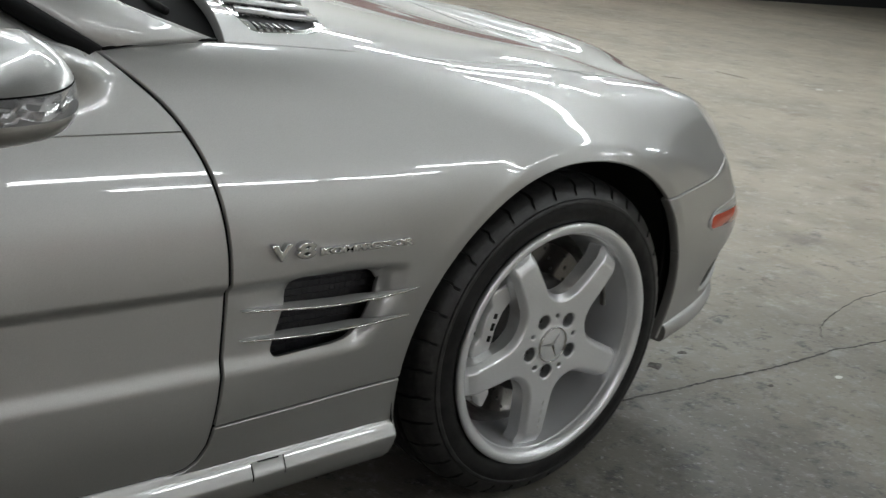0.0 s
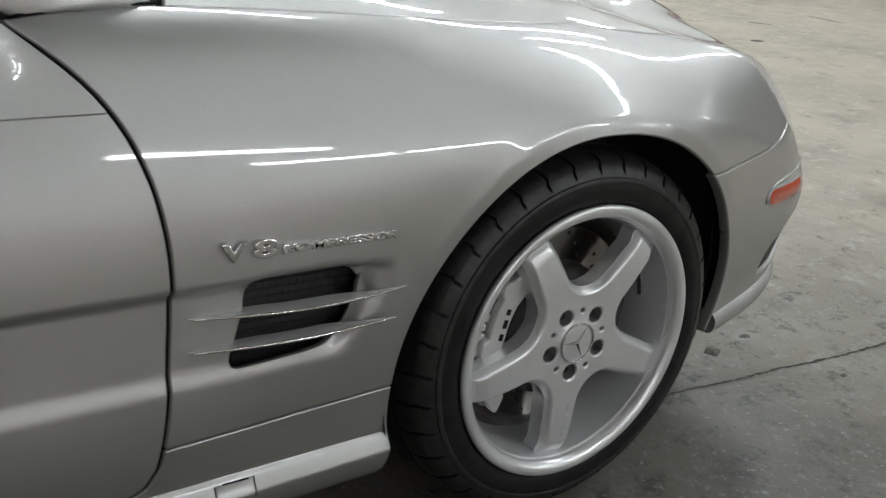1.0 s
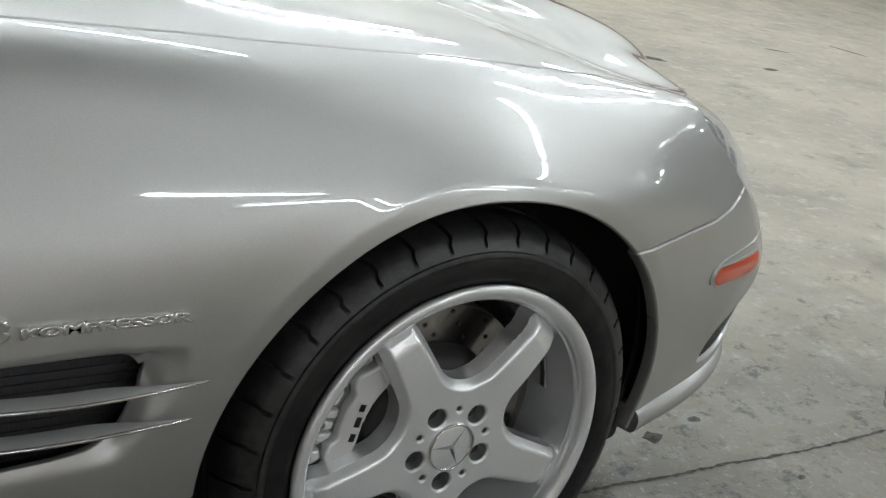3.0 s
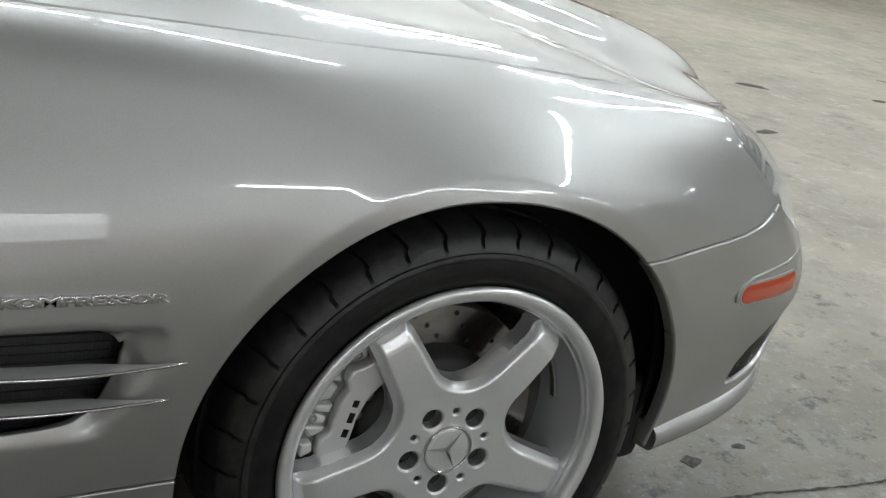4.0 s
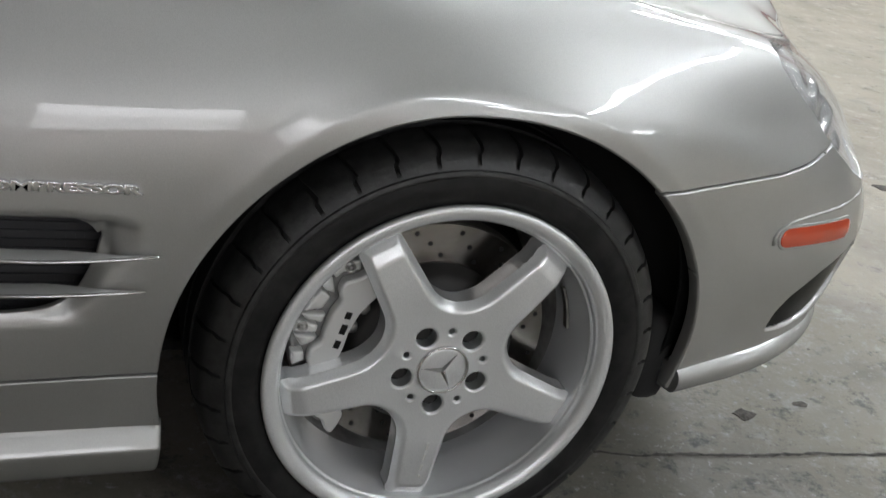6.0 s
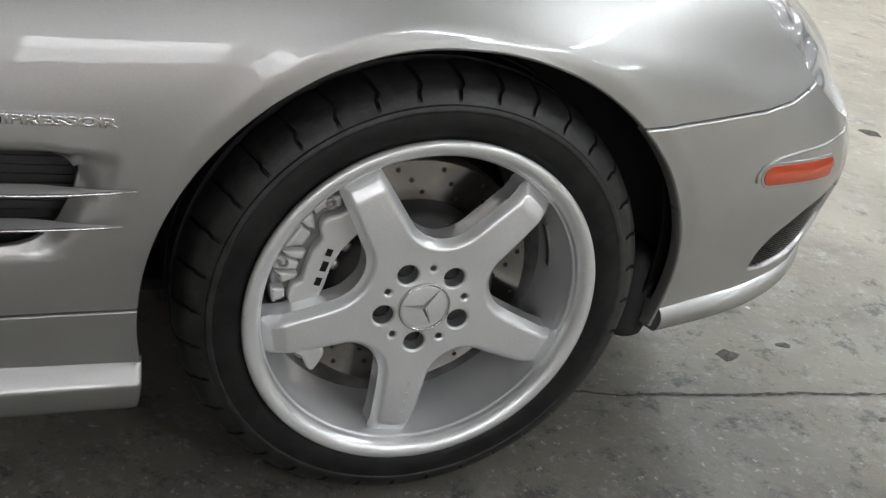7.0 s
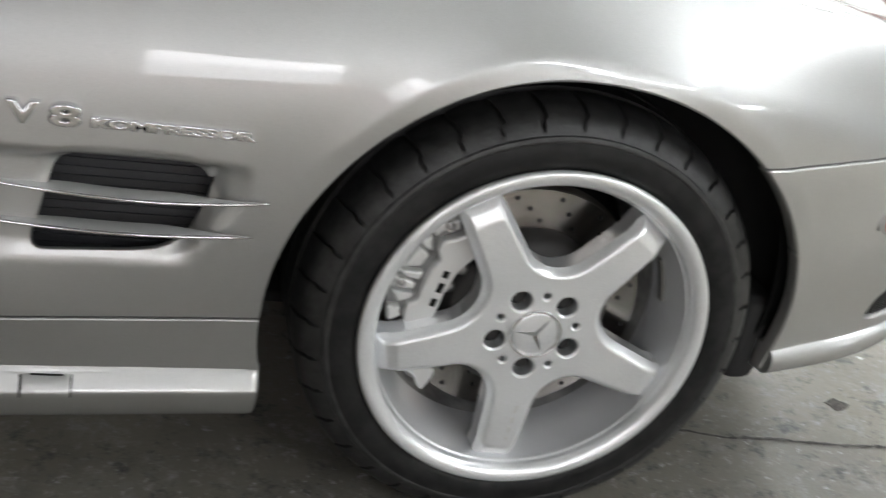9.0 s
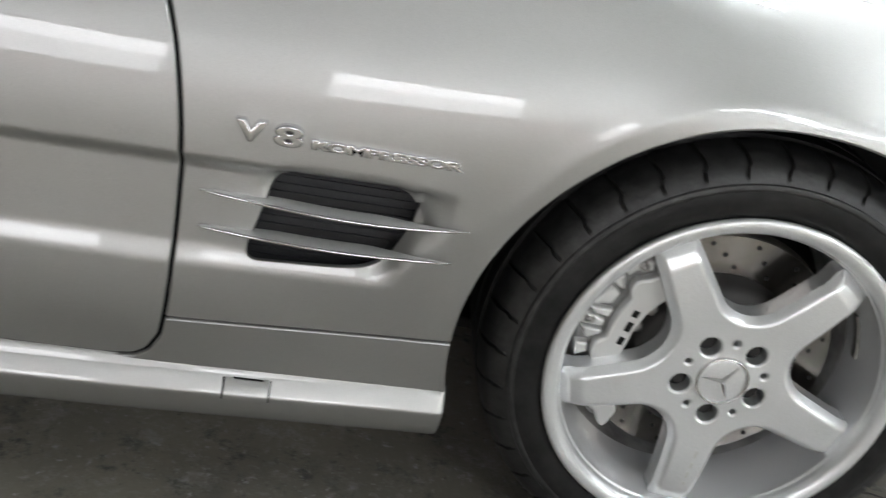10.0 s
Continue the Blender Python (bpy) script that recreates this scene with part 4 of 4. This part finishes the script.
def outlet_fin(x0, x1, z_of):
    ob = put("fin", fin(x0, x1, z_of, bell), car)
    edge = [(x0 + (x1 - x0) * t, -.0322 - .0100 * t ** .8 - .005 * math.sin(math.pi * t), z_of(t) + .0006) for t in np.linspace(0, 1, 37)]
    bm = tube(edge, .0021, 8)
    for n, q in enumerate(bm.verts):
        t = (n // 8) / 36
        q.co = Vector(edge[n // 8]) + (q.co - Vector(edge[n // 8])) * min(1, .35 + 9 * t, .35 + 11 * (1 - t))
    part("fin_edge", bm, chrome, ob, "bright polished edge")


outlet_fin(-.720, -.390, lambda t: .5080 - .0080 * math.sin(math.pi * t ** 1.15) + .001 * t)
outlet_fin(-.719, -.405, lambda t: .4600 - .0050 * math.sin(math.pi * t) + .003 * t)

# ---- badge ----
FACE = Matrix.Rotation(radians(90), 4, "X")
# jack point cover in the skirt
def skirt_patch(x0, x1, lift, mat, name, label=""):
    v, f = [], []
    cols = [x0 - .001, x0, x0 + .002] + list(np.linspace(x0 + .006, x1 - .006, 5)) + [x1 - .002, x1, x1 + .001]
    for i, x in enumerate(cols):
        drop = (lift + .002, .0006, .0002)[i] if i < 3 else (lift + .002, .0006, .0002)[len(cols) - 1 - i] if i > len(cols) - 4 else 0
        rows = skirt_section(x)[4:9]
        rows = [(y - lift + drop, z + .3 * lift - .2 * drop) for y, z in rows]
        v += [(x, rows[0][0] + .003, rows[0][1] + .001)] + [(x, y, z) for y, z in rows]
    m = 6
    f = [(i * m + j, i * m + m + j, i * m + m + j + 1, i * m + j + 1) for i in range(len(cols) - 1) for j in range(m - 1)]
    me = mesh_of(name, v, f, mat)
    put(name, me, car, label)


# black plate whose rim stands in for the shade round the cover
skirt_patch(-.6672, -.6028, .0005, seal, "cover_gap", "dark gap round the cover")
skirt_patch(-.6645, -.6055, .0010, paint, "jack_cover")
slot = skirt_section(-.634)[4]
part("cover_slot", box((.040, .003, .0012), .0003, at=(-.634, slot[0] - .0008, slot[1] + .0004)), seal, car, "dark slot", False)
lettering("badge", "V", .033, badge_chrome, car, Matrix.Translation((-.687, -.0410, .5880)) @ FACE, .0042, .037, "chrome raised letters")
lettering("badge", "8", .033, badge_chrome, car, Matrix.Translation((-.642, -.0412, .5880)) @ FACE, .0042, .035, "chrome raised letters")
lettering("badge", "KOMPRESSOR", .0145, badge_chrome, car, Matrix.Translation((-.597, -.0400, .5882)) @ FACE, .0026, .183, "chrome raised letters")

# ---- side marker ----
def on_body(w, v, out=0.0):
    q = body(np.array([w - .002, w, w + .002]), np.array([v - .002, v, v + .002]))
    nn = Vector(np.cross(q[2, 1] - q[0, 1], q[1, 2] - q[1, 0])).normalized()
    return Vector(q[1, 1]) + nn * out, nn


def skin_patch(name, loop, out, mat, parent, label="", depth=.006, dome=0.0):
    """A raised patch on the body inside a loop of (x, z)."""
    d = -outside(BX, BZ, loop)
    lift = out + dome * np.clip(d / .014, 0, 1) * (2 - np.clip(d / .014, 0, 1))
    made = panel(SHEET + NORMALS * lift[..., None], NORMALS, [d, BX - .2, .62 - BV, .80 - BW], depth, .001)
    return put(name, panel_mesh(name, made, mat), parent, label)


def stadium(x0, x1, z0, z1):
    r, zm = (z1 - z0) / 2, (z0 + z1) / 2
    turn = np.linspace(0, math.pi, 13)
    return [(x0 + r - r * math.sin(a), zm - r * math.cos(a)) for a in turn] + [(x1 - r + r * math.sin(a), zm + r * math.cos(a)) for a in turn]


MARK, BEZEL = stadium(.530, .694, .4915, .5215), stadium(.5255, .6985, .4872, .5258)
bezel = skin_patch("marker_bezel", BEZEL, .0016, paint, car, "silver rim of the side marker")
marker = skin_patch("side_marker", MARK, .0026, amber, car, "orange-red side marker lens", dome=.003)

# ---- front bumper lip ----
def smooth_mesh(name, verts, faces, mat, angle=45):
    me = mesh_of(name, verts, faces, mat)
    me.set_sharp_from_angle(angle=radians(angle))
    return me


path = []
for w in np.r_[.4115, .4135, .416, .420, np.linspace(.427, X0 + YC * math.pi / 2, 60)]:
    q, nn = on_body(w, .045)
    path.append((q.x, q.y, 0.0))
lip = [(-.006, .2905), (.001, .2885), (.007, .2845), (.0115, .2790), (.0140, .2725), (.0145, .2660), (.0130, .2570), (.0095, .2495), (.004, .2450), (-.08, .244), (-.08, .288)]
v, f = sweep(path, lip)
for n in range(len(lip)):
    x, y, z = v[n]
    v[n] = (x, y + .012, z)
rise = lambda x: .035 * smooth(.5, .80, x) if x > 0 else 0
v = [(a if n >= len(lip) else a - .002, b, c + rise(a)) for n, (a, b, c) in enumerate(v)]
put("bumper_lip", smooth_mesh("bumper_lip", v, f, paint), car)
v, f = mirrored(v, f)
put("bumper_lip", smooth_mesh("bumper_lip", v, f, paint), car)
inset = -outside(BX, BZ, FOG) + .012
made = panel(SHEET - NORMALS * .016, NORMALS, [inset, BX - .4, .4 - BV], .004)
put("fog_grille", panel_mesh("fog_grille", made, black), car, "black mesh of the bumper inlet")
runs = []
grid_w, grid_v = np.arange(.55, .81, .005), np.arange(0, .42, .006)
grid = body(grid_w, grid_v)
for slope in (1, -1):
    for c in np.arange(-.6, .6, .011):
        vv = .17 + slope * (grid_w - .68) * .55 + c * .5
        run = []
        for k, v in enumerate(vv):
            if .01 < v < .40:
                q = [float(np.interp(v, grid_v, grid[k, :, a])) for a in range(3)]
                run.append((q[0] - .004, q[1] + (.0085 if slope > 0 else .007), q[2]))
        far = outside(np.array([q[0] for q in run]), np.array([q[2] for q in run]), FOG) if run else []
        inside = [q for q, g in zip(run, far) if g < .004]
        if len(inside) > 1:
            runs.append(inside)
v, f = rods(runs, .0009)
put("inlet_mesh", mesh_of("inlet_mesh", v, f, mesh_wire), car, "black wire mesh")

# moulding edge that runs over the side marker and round the nose
rail = [on_body(w, v, .0008)[0] for w, v in ((.524, .335), (.522, .350), (.530, .368), (.556, .388), (.592, .402), (.67, .418), (.75, .428), (.85, .434), (1.0, .438), (1.3, .44), (1.566, .44))]
part("moulding", tube(rail, .0028, 8), paint, car, "thin raised edge of the bumper moulding")
part("moulding", tube([(q.x, 2 * YC - q.y, q.z) for q in rail], .0028, 8), paint, car, "thin raised edge of the bumper moulding")

# ---- windscreen, pillar, mirror ----
def loft(name, rails, mat, parent, label="", flat=False):
    n = len(rails[0])
    verts = [q for r in rails for q in r]
    faces = [(i * n + j, (i + 1) * n + j, (i + 1) * n + j + 1, i * n + j + 1) for i in range(len(rails) - 1) for j in range(n - 1)]
    return put(name, mesh_of(name, verts, faces, mat, flat), parent, label)


pane = []
for s in np.linspace(0, 1, 9):
    row = []
    for y in np.linspace(.15, 2 * YC - .15, 15):
        u = (y - YC) / (YC - .15)
        row.append((-.58 - .22 * u * u - .95 * s, YC + (y - YC) * (1 - .22 * s), .875 + .40 * s - .03 * s * s))
    pane.append(row)
loft("windscreen", pane, screen_glass, car, "dark tinted windscreen")


# ---- glazing, pillar, cowl, mirror ----
def rails(a, b, n):
    return [tuple(Vector(a).lerp(Vector(b), k / n)) for k in range(n + 1)]


OUTER = [(-.905, .079, .874), (-1.004, .120, .931), (-1.25, .195, 1.065), (-1.52, .275, 1.20), (-1.66, .32, 1.255)]
INNER = [(-.712, .112, .884), (-.828, .182, .922), (-1.10, .265, 1.075), (-1.38, .345, 1.205), (-1.52, .40, 1.262)]
rows = []
for o, i in zip(OUTER, INNER):
    o, i = Vector(o), Vector(i)
    mid = (o + i) / 2 + Vector((.004, -.012, .012))
    rows.append([tuple(q) for q in (o, o.lerp(mid, .5) + Vector((0, -.003, .003)), mid, mid.lerp(i, .5) + Vector((0, -.002, .004)), i)])
for side in (1, -1):
    turn = (lambda q: q) if side == 1 else (lambda q: (q[0], 2 * YC - q[1], q[2]))
    ob = loft("pillar", [[turn(q) for q in r] for r in rows], paint, car)
    ob.modifiers.new("thick", "SOLIDIFY").thickness = -.012 * side
    strip = [[(x, y, z - .002), (x - .010, y - .008, z), (x - .021, y - .016, z - .003), (x - .031, y - .017, z - .010)] for x, y, z in OUTER]
    ob = loft("window_seal", [[turn(q) for q in r] for r in strip], seal, car, "black rubber window seal")
    ob.modifiers.new("thick", "SOLIDIFY").thickness = -.006 * side
    sail = [[(x - .028, y - .010, z - .012), (x - .032, y * .5 + .030, z * .5 + .436), (x - .034, .052, .868)] for x, y, z in OUTER[:3]]
    ob = loft("mirror_sail", [[turn(q) for q in r] for r in sail], paint, car)
    ob.modifiers.new("thick", "SOLIDIFY").thickness = -.004 * side
    side_glass = [[(x - .03, y + .004, z - .02), (x - .10, .085 + (y - .085) * .4, .885 + (z - .885) * .35), (x - .16, .075, .872)] for x, y, z in OUTER] + [[(-1.9, .30, 1.22), (-1.9, .16, 1.0), (-1.9, .075, .872)]]
    loft("side_window", [[turn(q) for q in r] for r in side_glass], screen_glass, car, "tinted side window")
    roof = [[(x, y, z) for x, y, z in ((-1.62, .33, 1.25), (-1.60, .5, 1.285), (-1.58, .87, 1.30))], [(-2.05, .33, 1.25), (-2.05, .5, 1.285), (-2.05, .87, 1.295)], [(-2.35, .30, 1.10), (-2.38, .5, 1.13), (-2.38, .87, 1.14)], [(-2.62, .20, .945), (-2.66, .5, .952), (-2.68, .87, .957)]]
    ob = loft("roof", [[turn(q) for q in r] for r in roof], paint, car)
    ob.modifiers.new("thick", "SOLIDIFY").thickness = .01 * side
# black tube added for the shade in the gap between fender and pillar
part("cowl_gap_line", tube([(-.905, .0765, .8755), (-.86, .0850, .8800), (-.80, .0950, .8840), (-.74, .1040, .8850), (-.714, .1085, .8852)], .0022, 8), seal, car, "black tube standing in for the dark gap along the fender's top edge")
cowl_rows = []
for y in np.linspace(.125, 2 * YC - .125, 25):
    u, e = (y - YC) / (YC - .15), abs(y - YC)
    yy = YC - e
    back = -.58 - .22 * u * u
    lead = -.70 + .40 * (yy - .11) - .22 * (yy - .11) ** 2
    cowl_rows.append([(back + .01, y, .874), ((back + lead) / 2, y, .855), (lead + .02, y, .868)])
loft("cowl", cowl_rows, black, car, "black plastic cowl under the windscreen")
part("wiper", tube([(-.70, .30, .895), (-.66, .55, .905), (-.62, .95, .91)], .007, 6), black, car, "black wiper arm")

# hood air outlets
def hood_loop(scale=1.0):
    pts = [(-.632, .143), (-.513, .160), (-.462, .205), (-.392, .40), (-.35, .54), (-.38, .62), (-.50, .62), (-.60, .42), (-.618, .27)]
    cx, cy = sum(q[0] for q in pts) / 9, sum(q[1] for q in pts) / 9
    return rounded([(cx + (x - cx) * scale, cy + (y - cy) * scale) for x, y in pts], .02, 4)


def hood_height(x, y):
    k = np.argmin((BX - x) ** 2 + (BY - y) ** 2 + 9 * (BV < VSEAM))
    return float(BZ.ravel()[k])


def hood_outlet(side):
    d = -outside(BX, BY, hood_loop())
    made = panel(SHEET + NORMALS * .0012, NORMALS, [d, BV - VSEAM - .02, .012 - d], .004, .001)
    rim = put("hood_outlet", panel_mesh("hood_outlet", made, chrome, side), car, "chrome-rimmed hood air outlet")
    made = panel(SHEET + NORMALS * .0006, NORMALS, [-outside(BX, BY, hood_loop(.97)), BV - VSEAM - .02], .004, .001)
    put("outlet_mesh", panel_mesh("outlet_mesh", made, black, side), rim, "black mesh")
    runs = []
    for k in range(8):
        y = .163 + .0600 * k
        a, b = float(np.interp(y, [.2, .27, .42, .62], [-.622, -.614, -.596, -.50])), float(np.interp(y, [.15, .205, .40, .54, .62], [-.55, -.474, -.404, -.365, -.395]))
        za, zb, yy = hood_height(a, y), hood_height(b, y), (lambda q: q if side == "right" else 2 * YC - q)
        for i in range(int((b - a - .012) / .0125)):
            x = a + .008 + .0125 * i
            z = za + (zb - za) * (x - a) / (b - a) + .0022
            runs.append([(x, yy(y - .006), z), (x + .010, yy(y + .040), z + .002)])
    v, f = rods(runs, .0022)
    put("bar_mesh", mesh_of("bar_mesh", v, f, steel, True), rim, "grey bars of the mesh")
    for k in range(7):
        y = .218 + .0600 * k
        a, b = float(np.interp(y, [.2, .27, .42, .62], [-.628, -.618, -.600, -.50])), float(np.interp(y, [.205, .40, .54, .62], [-.470, -.400, -.36, -.39]))
        verts, n = [], 14
        for i in range(n + 1):
            x = a + (b - a) * i / n
            wv = .015 * math.sin(math.pi * min(1, .12 + i / n * .88)) + .003
            z = hood_height(x, y) + .004
            verts += [(x, y - wv * .5, z), (x, y - wv * .1, z + .006), (x, y + wv * .5, z + .009), (x, y + wv * .5, z + .001)]
        faces = [(i * 4 + j, i * 4 + 4 + j, i * 4 + 4 + (j + 1) % 4, i * 4 + (j + 1) % 4) for i in range(n) for j in range(4)]
        if side == "left":
            verts, faces = mirrored(verts, faces)
        put("outlet_fin", mesh_of("outlet_fin", verts, faces, paint), rim)


hood_outlet("right")
hood_outlet("left")


# door mirror
def mirror_shell(z_low, z_high, swell, mat, name, parent, label=""):
    """A band of the rounded mirror body between two heights that tilt towards the tip."""
    n, m = 40, 16
    verts, faces = [], []
    for i in range(m + 1):
        for k in range(n):
            a = 2 * math.pi * k / n
            lo, hi = z_low + .10 * 0, z_high
            h = lo + (hi - lo) * i / m
            r = max(0.0, 1 - abs(h) ** 2.3) ** (1 / 2.3)
            c, s = math.cos(a), math.sin(a)
            ex = .080 * math.copysign(abs(c) ** .8, c) * r * swell
            ey = .125 * math.copysign(abs(s) ** .85, s) * r * swell
            verts.append((-1.116 + ex * .96 + .02 * (s if s > 0 else 0), -.112 + ey, .855 + (.066 if h > 0 else .042) * h + .012 * c))
    for i in range(m):
        for k in range(n):
            a, b = i * n + k, i * n + (k + 1) % n
            faces.append((a, b, b + n, a + n))
    return put(name, mesh_of(name, verts, faces, mat), parent, label)


mirror = mirror_shell(.42, 1.0, 1.0, paint, "mirror_housing", car, "silver door mirror with a clear indicator strip")
mirror_shell(-1.0, -.02, 1.0, paint, "mirror_foot", mirror)
mirror_shell(.405, .435, 1.006, seal, "lens_gasket", mirror, "thin black gasket")
mirror_shell(-.02, .42, 1.0, glass, "indicator_lens", mirror, "clear indicator lens")
inner = mirror_shell(-.04, .44, .90, reflector, "indicator_bowl", mirror, "bright faceted lamp bowl")
inner.data.polygons.foreach_set("use_smooth", [False] * len(inner.data.polygons))
for v in inner.data.vertices:
    s = ((v.index * 7919) % 13) / 13 - .5
    k = .80 if (v.index % 40) % 3 == 0 else 1.0
    v.co.x = -1.116 + (v.co.x + 1.116) * k + .020 * s
    v.co.y = -.112 + (v.co.y + .112) * k + .012 * s
    v.co.z += .010 * s
part("mirror_arm", tube([(-1.07, -.045, .858), (-1.04, -.02, .850), (-1.02, .0, .845), (-1.00, .03, .840)], .024, 18), paint, mirror)
